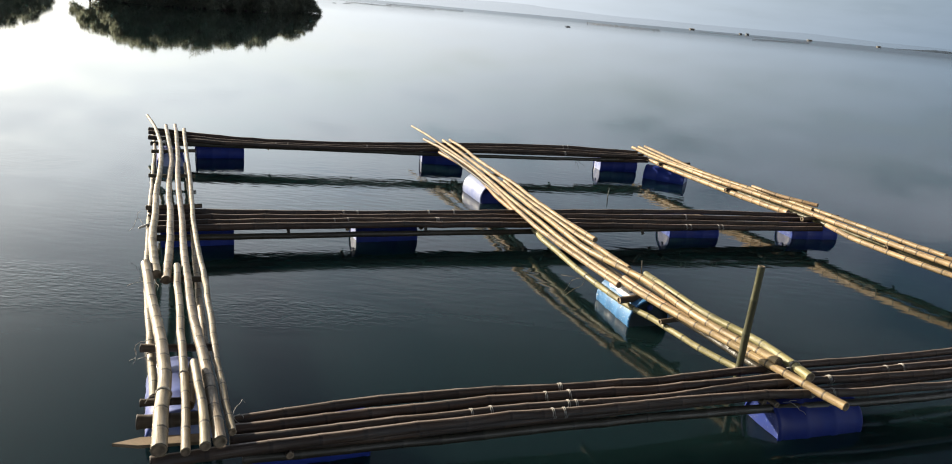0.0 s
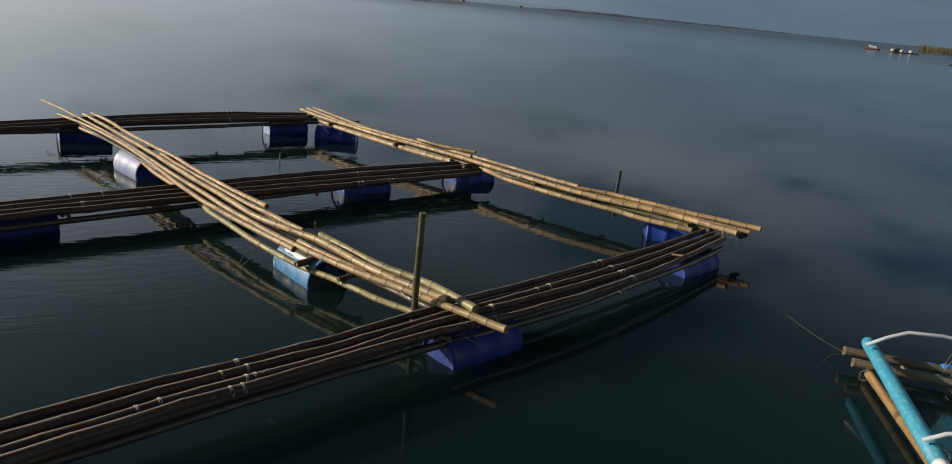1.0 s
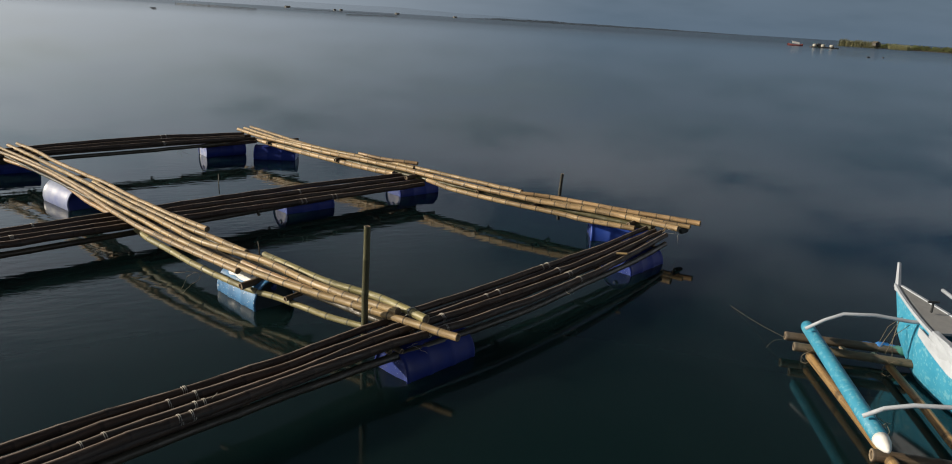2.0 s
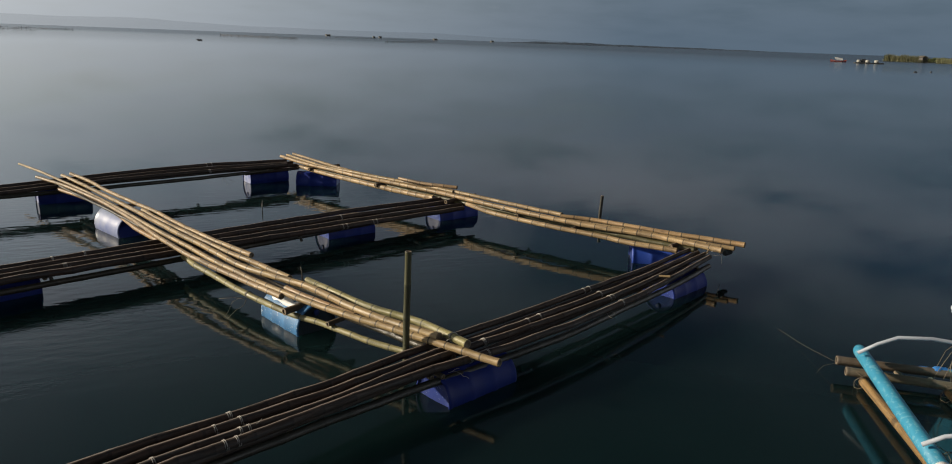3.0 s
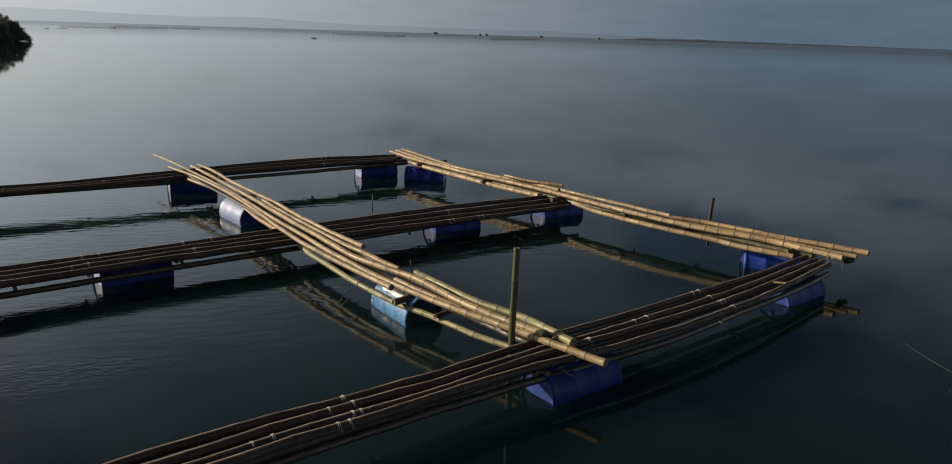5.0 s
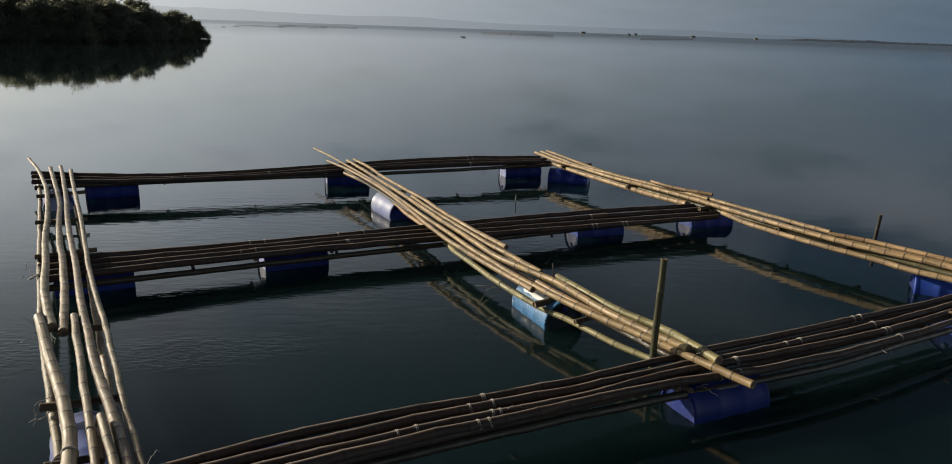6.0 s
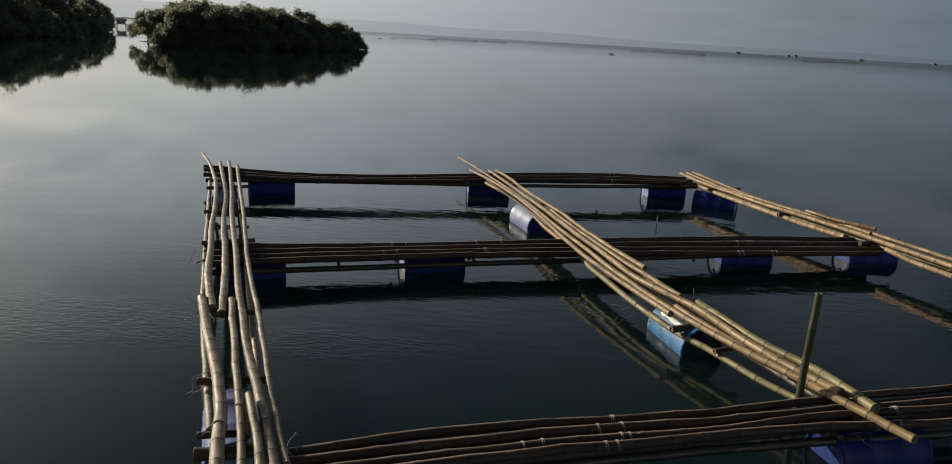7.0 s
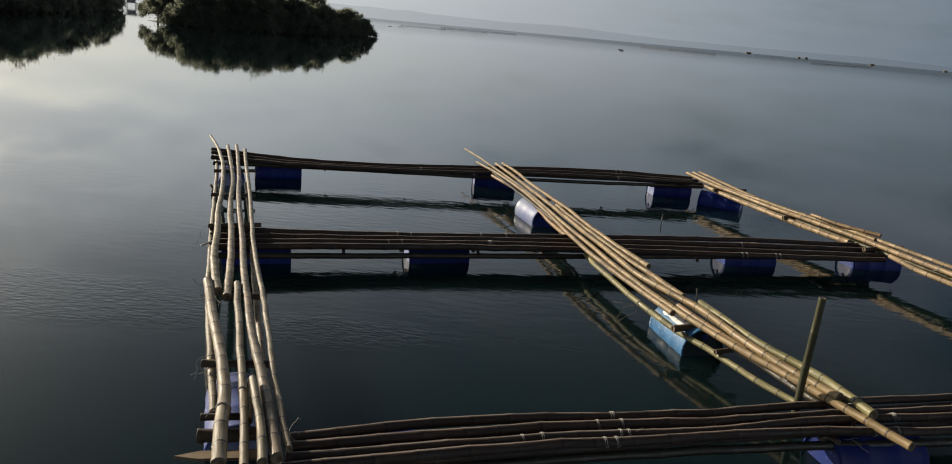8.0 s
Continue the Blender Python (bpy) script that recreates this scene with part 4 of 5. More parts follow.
tangle(1.33, 8.32, 0.30, 0.18, "frayed brown cord hanging from a bamboo pole", 1)
tangle(0.72, 10.35, 0.36, 0.13, "frayed brown cord tied round a pole end", 2)
tangle(2.75, 5.62, 0.36, 0.09, "knotted pale cord above the drum", 3, ROPE)
tangle(4.98, 6.40, 0.36, 0.08, "knotted pale cord hanging from the beam", 4, ROPE)
tangle(-1.56, 4.38, 0.50, 0.10, "pale wire loop at the walkway's end", 5, ROPE)
tangle(0.86, 5.12, 0.34, 0.12, "frayed pale cord hanging from the beam", 6, ROPE)
tangle(-3.2, 6.9, 0.44, 0.15, "frayed pale cord at the pole ends", 7, ROPE)
tangle(-2.66, 5.32, 0.45, 0.10, "pale wire ends round the cross stick", 8, ROPE)
tangle(1.95, 15.72, 0.38, 0.15, "dark cord hanging from the far beam", 9)
tangle(-4.25, 8.75, 0.42, 0.11, "pale cord ends at the beam's end", 10, ROPE)

sack = thing("plastic_sheet", pose(1.765, 7.965, 0.396, 22, 0, -72), "crumpled white plastic sheet on the light blue drum", "sheet")
verts, faces = [], []
rng = random.Random(12)
for j in range(7):
    for i in range(9):
        u, v = i / 8 - 0.5, j / 6 - 0.5
        verts.append((u * 0.52 + rng.uniform(-.012, .012), v * 0.22 + rng.uniform(-.012, .012), -1.0 * (v * 0.22) ** 2 * 1.6 + rng.uniform(-.012, .012)))
for j in range(6):
    for i in range(8):
        faces.append((j * 9 + i, j * 9 + i + 1, j * 9 + i + 10, j * 9 + i + 9))
sheet = link("sheet", verts, faces, WHITE, sack)
thick = sheet.modifiers.new("thickness", "SOLIDIFY")
thick.thickness = 0.006

twig = thing("twig", pose(2.40, 13.70, 0), "short dark stick poking out of the water", "stick")
tube("stick", [(0, 0, -0.2), (0.004, 0, 0.1), (0.012, 0.004, 0.27)], 0.012, WET, twig, sides=6, r1=0.008)
twig = thing("twig", pose(1.92, 8.05, 0.56), "pale splinter standing up on the walkway poles", "stick")
tube("stick", [(0, 0, -0.02), (-0.006, 0, 0.07), (-0.014, 0.01, 0.15)], 0.007, TAN, twig, sides=6, r1=0.004)

pipe = thing("plastic_pipe", pose(-4.09, 8.44, 0.40), "short white plastic pipe pushed into the beam's end", "pipe")
tube("pipe", [(0, 0, 0), (0.05, 0.13, 0.012), (0.11, 0.27, 0.025)], 0.014, WHITE, pipe, sides=8)

cloth = thing("cloth", pose(-5.72, 12.88, 0.52, 0, 0, 24), "small crumpled white cloth caught between walkway poles", "cloth")
verts, faces = [], []
rng = random.Random(21)
for j in range(6):
    for i in range(5):
        u, v = i / 4 - 0.5, j / 5 - 0.5
        verts.append((u * 0.13 + rng.uniform(-.01, .01), v * 0.20 + rng.uniform(-.01, .01), 0.03 - 3.0 * u * u * 0.13 + rng.uniform(-.014, .014)))
for j in range(5):
    for i in range(4):
        faces.append((j * 5 + i, j * 5 + i + 1, j * 5 + i + 6, j * 5 + i + 5))
rag_mesh = link("fabric", verts, faces, WHITE, cloth)
thick = rag_mesh.modifiers.new("thickness", "SOLIDIFY")
thick.thickness = 0.006

# ---------------------------------------------------------------- boat and its raft
SKYBLUE = noisy("hull_sky_blue_paint", (0.035, 0.26, 0.42), (0.05, 0.31, 0.47), 3, 0.55, 0.12, 0.003, spots=(0.13, 0.38, 0.50), spot_at=(0.55, 0.62))
BOAT_WHITE = noisy("boat_white_paint", (0.42, 0.46, 0.52), (0.33, 0.36, 0.41), 4, 0.55, 0.1, 0.004)
DECK = noisy("deck_grey_paint", (0.27, 0.275, 0.28), (0.22, 0.225, 0.23), 5, 0.6, 0.1, 0.003)
DARK = noisy("dark_inside", (0.03, 0.035, 0.04), (0.05, 0.05, 0.05), 4, 0.8)
CLOTH_BLUE = noisy("blue_tarpaulin", (0.02, 0.12, 0.42), (0.04, 0.2, 0.5), 6, 0.5, 0.4, 0.02)
NET_GREEN = noisy("green_net", (0.04, 0.22, 0.17), (0.1, 0.3, 0.26), 12, 0.8, 0.6, 0.02)


def outrigger_boat():
    """A small double-outrigger canoe lying with its bow away from the camera: local x runs to the bow."""
    e = thing("outrigger_boat", pose(7.69, 4.27, 0.03, 0, 0, 64), "sky blue outrigger canoe with white rails moored at the raft", "boat")
    length, n = 4.4, 22

    def station(i):
        s = i / n  # from the bow to the stern
        half = 0.30 * (1 - (1 - min(1, s / 0.45)) ** 1.9) * (1 - 0.75 * max(0, (s - 0.6) / 0.4) ** 2) + 0.012
        sheer = 0.80 - 0.17 * (1 - (1 - min(1, s / 0.5)) ** 2) + 0.1 * max(0, (s - 0.7) / 0.3) ** 2
        keel = -0.08 + 0.62 * (1 - min(1, s / 0.24)) ** 2.2 + 0.3 * max(0, (s - 0.8) / 0.2) ** 2
        return -s * length, half, sheer, keel
    prof = ((0.0, 0.0), (0.42, 0.12), (0.72, 0.36), (0.9, 0.66), (1.0, 1.0))
    verts, faces = [], []
    ring = [(-w, h) for w, h in reversed(prof)] + list(prof[1:])
    for i in range(n + 1):
        x, half, sheer, keel = station(i)
        for w, h in ring:
            verts.append((x + (0.10 * (1 - h) * -1 if i == 0 else 0), w * half, keel + (sheer - keel) * h))
    m = len(ring)
    for i in range(n):
        for k in range(m - 1):
            faces.append((i * m + k, i * m + k + 1, (i + 1) * m + k + 1, (i + 1) * m + k))
    faces.append(tuple(n * m + k for k in range(m)))
    link("hull", verts, faces, SKYBLUE, e)
    for s in (-1, 1):
        pts = [Vector((station(i)[0], s * (station(i)[1] + 0.008), station(i)[2] + 0.005)) for i in range(n + 1)]
        v, f = [], []
        for p in pts:
            v += [p + Vector((0, -0.014, -0.022)), p + Vector((0, 0.014, -0.022)), p + Vector((0, 0.014, 0.010)), p + Vector((0, -0.014, 0.010))]
        for i in range(n):
            for k in range(4):
                f.append((4 * i + k, 4 * i + (k + 1) % 4, 4 * i + 4 + (k + 1) % 4, 4 * i + 4 + k))
        f += [(3, 2, 1, 0), tuple(4 * n + k for k in range(4))]
        link("gunwale", v, f, BOAT_WHITE, e, "white painted rail", smooth=False)
    v, f = [], []
    for i in range(0, 6):
        x, half, sheer, keel = station(i)
        v += [(x, -half, sheer + 0.004), (x, half, sheer + 0.004), (x, half, sheer - 0.02), (x, -half, sheer - 0.02)]
    for i in range(5):
        for k in range(4):
            f.append((4 * i + k, 4 * i + 4 + k, 4 * i + 4 + (k + 1) % 4, 4 * i + (k + 1) % 4))
    f += [(0, 1, 2, 3), (23, 22, 21, 20)]
    deck = link("foredeck", v, f, DECK, e, "grey painted foredeck", smooth=False)
    bm = bmesh.new()
    box(bm, 0.02, 0.12, 0.02, pose(-0.62, 0.02, 0.85), 0.005)
    box(bm, 0.02, 0.02, 0.1, pose(-0.62, 0.02, 0.79), 0.005)
    part("cleat", bm, DARK, deck, "small dark mooring cleat")
    v, f = [], []
    for i in range(4, n - 1):
        x, half, sheer, keel = station(i)
        v += [(x, -half * 0.9, sheer - 0.22), (x, half * 0.9, sheer - 0.22), (x, half * 0.85, sheer - 0.25), (x, -half * 0.85, sheer - 0.25)]
    k4 = len(v) // 4 - 1
    for i in range(k4):
        for k in range(4):
            f.append((4 * i + k, 4 * i + 4 + k, 4 * i + 4 + (k + 1) % 4, 4 * i + (k + 1) % 4))
    f += [(0, 1, 2, 3), tuple(4 * k4 + k for k in (3, 2, 1, 0))]
    link("floorboard", v, f, DARK, e, smooth=False)
    for s, at in ((-1, 0.95), (1, 0.95)):
        pts = [Vector((station(i)[0], s * (station(i)[1] + 0.028), station(i)[2] - 0.10)) for i in range(4, 20)]
        v, f = [], []
        for j, p in enumerate(pts):
            d = 0.02 + 0.07 * min(1, j / 3)
            v += [p + Vector((0, -0.006, -d)), p + Vector((0, 0.006, -d)), p + Vector((0, 0.006, 0.055)), p + Vector((0, -0.006, 0.055))]
        for i in range(len(pts) - 1):
            for k in range(4):
                f.append((4 * i + k, 4 * i + (k + 1) % 4, 4 * i + 4 + (k + 1) % 4, 4 * i + 4 + k))
        f += [(3, 2, 1, 0), tuple(4 * len(pts) - 4 + k for k in range(4))]
        link("wash_board", v, f, BOAT_WHITE, e, "white upper plank", smooth=False)
    # a white sheet drawn over the port rail behind the boom
    v, f = [], []
    rng = random.Random(8)
    for i in range(13):
        x, half, sheer, keel = station(5 + i * 0.6)
        for j, (w, h) in enumerate(((0.45, -0.04), (0.75, 0.022), (0.97, 0.026), (1.05, 0.0), (1.07, -0.05), (1.08, -0.10 - 0.02 * math.sin(i * 1.3)))):
            v.append((x + rng.uniform(-.012, .012), half * w + 0.012 + 0.006 * math.sin(i * 1.9 + j), sheer + h + rng.uniform(-.008, .008)))
    for i in range(12):
        for j in range(5):
            f.append((6 * i + j, 6 * i + 6 + j, 6 * i + 7 + j, 6 * i + j + 1))
    cover = link("sheet_cover", v, f, BOAT_WHITE, e, "white crumpled sheet over the rail", smooth=False)
    thick = cover.modifiers.new("thickness", "SOLIDIFY")
    thick.thickness = 0.005
    # tall stem post
    bm = bmesh.new()
    q = [(-0.06, -0.018, 0.74), (0.005, -0.015, 0.74), (0.062, -0.010, 1.03), (0.030, -0.011, 1.03)]
    vs = [bm.verts.new(p) for p in q] + [bm.verts.new((p[0], -p[1], p[2])) for p in q]
    for a in ((0, 1, 2, 3), (7, 6, 5, 4), (0, 4, 5, 1), (1, 5, 6, 2), (2, 6, 7, 3), (3, 7, 4, 0)):
        bm.faces.new([vs[k] for k in a])
    part("stem_post", bm, BOAT_WHITE, e, "white stem post rising at the bow")
    inv = e.matrix_basis.inverted()
    # port float and its booms, given in the world and laid into the boat
    a, c = Vector((6.70, 4.53, 0.42)), Vector((5.33, 2.70, 0.36))
    d = (c - a).normalized()
    prof = [(0.0, 0.025), (0.012, 0.048), (0.035, 0.058), (0.08, 0.064), (0.9, 0.066), (1.7, 0.066), (2.13, 0.064)]
    axis = [a + d * x for x, r in prof]
    v, f = tube_data([inv @ p for p in axis], [r for x, r in prof], 16)
    fl = link("outrigger_float", v, f, SKYBLUE, e, "sky blue tubular float")
    prof = [(2.13, 0.064), (2.19, 0.058), (2.26, 0.036), (2.30, 0.012)]
    v, f = tube_data([inv @ (a + d * x) for x, r in prof], [r for x, r in prof], 16)
    link("float_tip", v, f, WHITE, fl, "white painted cone tip")
    b1 = [(6.42, 4.33, 0.50), (6.53, 4.22, 0.62), (6.64, 4.11, 0.71), (6.88, 3.94, 0.73), (7.14, 3.76, 0.70), (7.5, 3.5, 0.70), (7.9, 3.2, 0.70)]
    tube("boom", [inv @ Vector(p) for p in b1], 0.018, BOAT_WHITE, e, "white curved boom", r1=0.02)
    b2 = [(5.46, 3.02, 0.45), (5.55, 2.92, 0.55), (5.68, 2.78, 0.62), (5.95, 2.55, 0.66), (6.4, 2.2, 0.68), (6.9, 1.85, 0.68)]
    tube("boom", [inv @ Vector(p) for p in b2], 0.018, BOAT_WHITE, e, "white curved boom", r1=0.02)
    # a pale pole lying along the far rail
    tube("pole", [inv @ Vector((8.05, 4.0, 0.82)), inv @ Vector((7.2, 2.8, 0.8)), inv @ Vector((6.4, 1.7, 0.78))], 0.02, BOAT_WHITE, e, "pale pole lying along the rail")
    for k in range(2):
        p = Vector((7.30 - 0.13 * k, 3.92 - 0.16 * k, 0.66))
        cord(e, [p, p + Vector((-0.09, 0.07, -0.12)), p + Vector((-0.13, 0.10, -0.3 - 0.03 * k))], 0.003, OLD_ROPE)
    return e


outrigger_boat()


def pole_raft():
    e = thing("bamboo_raft", pose(6.6, 4.0, 0.0), "small bamboo raft of grey and yellow poles beside the canoe", "raft")
    bamboo(straight((6.62, 4.69, 0.24), (7.95, 3.60, 0.23)), 0.045, 0.043, GREY, e, 201, gap=0.7, hollow=0.3)
    bamboo(straight((6.50, 4.48, 0.23), (7.95, 3.15, 0.23)), 0.044, 0.043, GREY, e, 202, gap=0.7, hollow=0.3)
    bamboo(straight((6.60, 4.35, 0.16), (5.07, 2.06, 0.16)), 0.042, 0.048, OCHRE, e, 203, gap=0.8)
    bamboo(straight((7.19, 3.88, 0.16), (5.95, 2.27, 0.17)), 0.036, 0.042, OCHRE, e, 204, gap=0.7)
    bamboo(straight((5.48, 2.90, 0.17), (6.7, 1.85, 0.18)), 0.05, 0.05, GREY, e, 206, gap=0.5)
    bamboo(straight((6.72, 4.47, 0.14), (7.6, 3.75, 0.14)), 0.02, 0.018, TAN, e, 207, gap=0.3)
    for i, p in enumerate(((6.70, 4.42, 0.18), (6.98, 4.22, 0.2), (7.22, 4.0, 0.19))):
        bm = bmesh.new()
        box(bm, 0.2, 0.06, 0.03, e.matrix_world.inverted() @ pose(*p, 8, -6, 40 + 25 * i), 0.008)
        part("wedge", bm, CUT if i == 1 else TAN_CHIP, e, "split bamboo chip")
    rng = random.Random(5)
    for i, (x, y) in enumerate(((6.60, 4.37), (7.17, 3.86), (5.9, 3.1))):
        pts = []
        for k in range(24):
            w = k * 0.9
            pts.append(Vector((x + 0.06 * math.cos(w) + rng.uniform(-.01, .01), y + 0.06 * math.sin(w), 0.17 + 0.09 * math.sin(w * 0.7) + rng.uniform(-.01, .01))))
        cord(e, pts, 0.003, OLD_ROPE)
    cord(e, [(7.19, 3.86, 0.22), (7.22, 3.92, 0.4), (7.27, 3.93, 0.62)], 0.004, OLD_ROPE)
    cord(e, [(7.05, 3.98, 0.22), (7.18, 3.97, 0.42), (7.3, 3.95, 0.60)], 0.0035, OLD_ROPE)
    line = [Vector((6.62, 4.70, 0.22)).lerp(Vector((7.09, 5.91, 0.08)), k / 8) - Vector((0, 0, 0.02 * math.sin(math.pi * k / 8))) for k in range(9)]
    cord(e, line, 0.0012, OLD_ROPE, "mooring_line", "thin pale line running into the water")
    cord(e, [(6.62, 4.70, 0.2), (6.57, 4.78, 0.15), (6.52, 4.79, 0.11), (6.47, 4.77, 0.09)], 0.0012, OLD_ROPE, "mooring_line")
    return e


TAN_CHIP = noisy("split_bamboo", (0.6, 0.5, 0.34), (0.5, 0.38, 0.22), 12, 0.7)
pole_raft()


NET_DARK = noisy("old_dark_net", (0.022, 0.026, 0.026), (0.05, 0.055, 0.052), 14, 0.9, 0.6, 0.02)


def rag(label, a, b, r, mat, seed):
    """A twisted wet cloth or net lying along a pole."""
    a, b = Vector(a), Vector(b)
    e = thing("tarpaulin" if mat is CLOTH_BLUE else "fishing_net", Matrix.Translation(a), label, "tarpaulin" if mat is CLOTH_BLUE else "net")
    pts, radii = [], []
    for k in range(22):
        t = k / 21
        pts.append((b - a) * t + Vector((0.01 * math.sin(9 * t), 0.012 * math.cos(11 * t), 0.01 * math.sin(14 * t))))
        radii.append(r * (0.35 + 0.65 * math.sin(math.pi * min(1, 0.1 + t * 0.85))) * (1 + 0.15 * math.sin(23 * t + seed)))
    v, f = tube_data(pts, radii, 12)
    rng = random.Random(seed)
    v = [p + Vector((rng.uniform(-1, 1), rng.uniform(-1, 1), rng.uniform(-1, 1))) * r * 0.16 for p in v]
    link("cloth", v, f, mat, e)


rag("crumpled blue tarpaulin strip wrapped over a grey raft pole", (7.19, 4.24, 0.235), (7.52, 3.97, 0.26), 0.042, CLOTH_BLUE, 3)
rag("green fishing net bunched on a raft pole", (7.38, 4.06, 0.24), (7.78, 3.73, 0.26), 0.045, NET_GREEN, 8)

rag("dark old fishing net bundled under the raft's corner", (7.95, 7.76, 0.42), (8.15, 7.81, 0.39), 0.045, NET_DARK, 5)
tangle(7.80, 7.66, 0.41, 0.14, "knotted pale cord at the raft's corner", 14, ROPE)

# ---------------------------------------------------------------- mangrove islands
BARK = noisy("mangrove_bark", (0.07, 0.055, 0.045), (0.12, 0.10, 0.08), 2, 0.9, 0.4, 0.02)
MUD = noisy("mangrove_mud", (0.045, 0.038, 0.03), (0.07, 0.06, 0.045), 0.6, 0.95, 0.5, 0.05)


def leaf_material(name, a, b_col, c):
    m, make, join, b = material(name)
    rnd = make("ShaderNodeNewGeometry").outputs["Random Per Island"]
    own = make("ShaderNodeObjectInfo").outputs["Random"]
    col = ramp(make, join, rnd, [(0.0, a), (0.55, b_col), (1.0, c)])
    col = mix(make, join, 1.0, col, ramp(make, join, own, [(0.0, 0.75), (1.0, 1.15)]), "MULTIPLY")
    join(col, b.inputs["Base Color"])
    b.inputs["Roughness"].default_value = 0.75
    # thin blades let some of the sun through
    lit = make("ShaderNodeBsdfTranslucent")
    join(mix(make, join, 1.0, col, (2.7, 2.65, 2.45), "MULTIPLY"), lit.inputs[0])
    both = make("ShaderNodeMixShader", Fac=0.6)
    join(b.outputs[0], both.inputs[1])
    join(lit.outputs[0], both.inputs[2])
    out = [n for n in m.node_tree.nodes if n.bl_idname == "ShaderNodeOutputMaterial"][0]
    join(both.outputs[0], out.inputs[0])
    return m


LEAF = leaf_material("mangrove_leaf", (0.10, 0.115, 0.09), (0.115, 0.125, 0.10), (0.125, 0.13, 0.105))
# lit copy of the leaf: the bank's sunlight is in its yellower colour
LEAF_LIT = leaf_material("bank_leaf_sunlit", (0.10, 0.125, 0.06), (0.13, 0.15, 0.07), (0.16, 0.165, 0.08))
REED = leaf_material("reed_blade", (0.13, 0.14, 0.09), (0.17, 0.172, 0.11), (0.21, 0.205, 0.135))


def mangrove(seed, height, spread, leaves, leaf_mat, size=0.32, label="dark green mangrove tree with stilt roots at the water", name="mangrove_tree", low=0.2):
    """Trunk, limbs and stilt roots in one part, a crown of leaf sprays in lobes in another."""
    rng = random.Random(seed)
    e = thing(name, Matrix(), label, "tree", "mangroves")
    verts, faces = [], []

    def limb(pts, r0, r1):
        n = len(pts)
        v, f = tube_data(pts, [r0 + (r1 - r0) * i / (n - 1) for i in range(n)], 6)
        o = len(verts)
        verts.extend(v)
        faces.extend([tuple(q + o for q in w) for w in f])
    top = Vector((rng.uniform(-0.4, 0.4), rng.uniform(-0.4, 0.4), height * 0.62))
    limb([Vector((0, 0, 0.2)), Vector((rng.uniform(-.2, .2), rng.uniform(-.2, .2), height * 0.3)), top], 0.16, 0.08)
    for k in range(7):
        w = 2 * math.pi * k / 7 + rng.uniform(-.3, .3)
        h, o = rng.uniform(0.7, 1.5), rng.uniform(0.6, 1.3)
        limb([Vector((0, 0, h)), Vector((math.cos(w) * o * 0.7, math.sin(w) * o * 0.7, h * 0.75)), Vector((math.cos(w) * o, math.sin(w) * o, -0.2))], 0.05, 0.04)
    lobes = []
    for k in range(44):
        w = rng.uniform(0, 2 * math.pi)
        d = spread * math.sqrt(rng.random())
        z = height * (low + (0.88 - low) * (1 - 0.75 * (d / spread) ** 2) * rng.uniform(0.6, 1.0)) + rng.uniform(-0.2, 0.2)
        c = Vector((math.cos(w) * d, math.sin(w) * d, z))
        lobes.append((c, rng.uniform(0.38, 0.92)))
        s = Vector((0, 0, height * rng.uniform(0.2, 0.55)))
        limb([s, s.lerp(c, 0.5) + Vector((0, 0, 0.15)), c], 0.06, 0.02)
    for k in range(9):
        w = rng.uniform(0, 2 * math.pi)
        lobes.append((Vector((math.cos(w) * spread * 0.9, math.sin(w) * spread * 0.9, 0.35 + height * rng.uniform(0.02, 0.3))), rng.uniform(0.5, 0.85)))
    link("trunk", verts, faces, BARK, e)
    lv, lf = [], []
    for i in range(leaves):
        c, r = lobes[rng.randrange(len(lobes))]
        n = Vector((rng.gauss(0, 1), rng.gauss(0, 1), rng.gauss(0, 1))).normalized()
        p = c + Vector((n.x, n.y, n.z * 0.8)) * r * (0.45 + 0.75 * rng.random() + (0.6 * rng.random() if i % 5 == 0 else 0))
        u = Vector((rng.gauss(0, 1), rng.gauss(0, 1), rng.gauss(0, 0.6))).normalized()
        v = (n + Vector((0, 0, 0.6)) + Vector((rng.gauss(0, .5), rng.gauss(0, .5), rng.gauss(0, .5)))).cross(u).normalized()
        s = size * rng.uniform(0.6, 1.3)
        o = len(lv)
        lift = u.cross(v) * s * 0.12
        lv += [p - u * s, p - v * s * 0.4 + lift, p + u * s, p + v * s * 0.4 + lift]
        lf.append((o, o + 1, o + 2, o + 3))
    link("crown", lv, lf, leaf_mat, e, smooth=False)
    return e


def mud_bank(label, outline, name="mud_bank"):
    """A low uneven bank of mud under the trees."""
    c = sum((Vector((*p, 0)) for p in outline), Vector()) / len(outline)
    verts, faces = [], []
    n = len(outline) * 6
    ring = []
    for i in range(n):
        a, b = outline[i // 6], outline[(i // 6 + 1) % len(outline)]
        t = (i % 6) / 6
        ring.append(Vector((a[0] + (b[0] - a[0]) * t, a[1] + (b[1] - a[1]) * t, 0)))
    rng = random.Random(int(abs(c.x)))
    for k, z in ((1.04, -0.3), (0.97, 0.10), (0.88, 0.16), (0.5, 0.3)):
        for p in ring:
            q = c + (p - c) * (k + rng.uniform(-0.012, 0.012))
            verts.append((q.x, q.y, z + rng.uniform(-0.02, 0.02)))
    for j in range(3):
        for i in range(n):
            faces.append((j * n + i, j * n + (i + 1) % n, (j + 1) * n + (i + 1) % n, (j + 1) * n + i))
    faces.append(tuple(3 * n + i for i in range(n)))
    tagged(link(name, verts, faces, MUD), label, "mud bank", kind="structure")


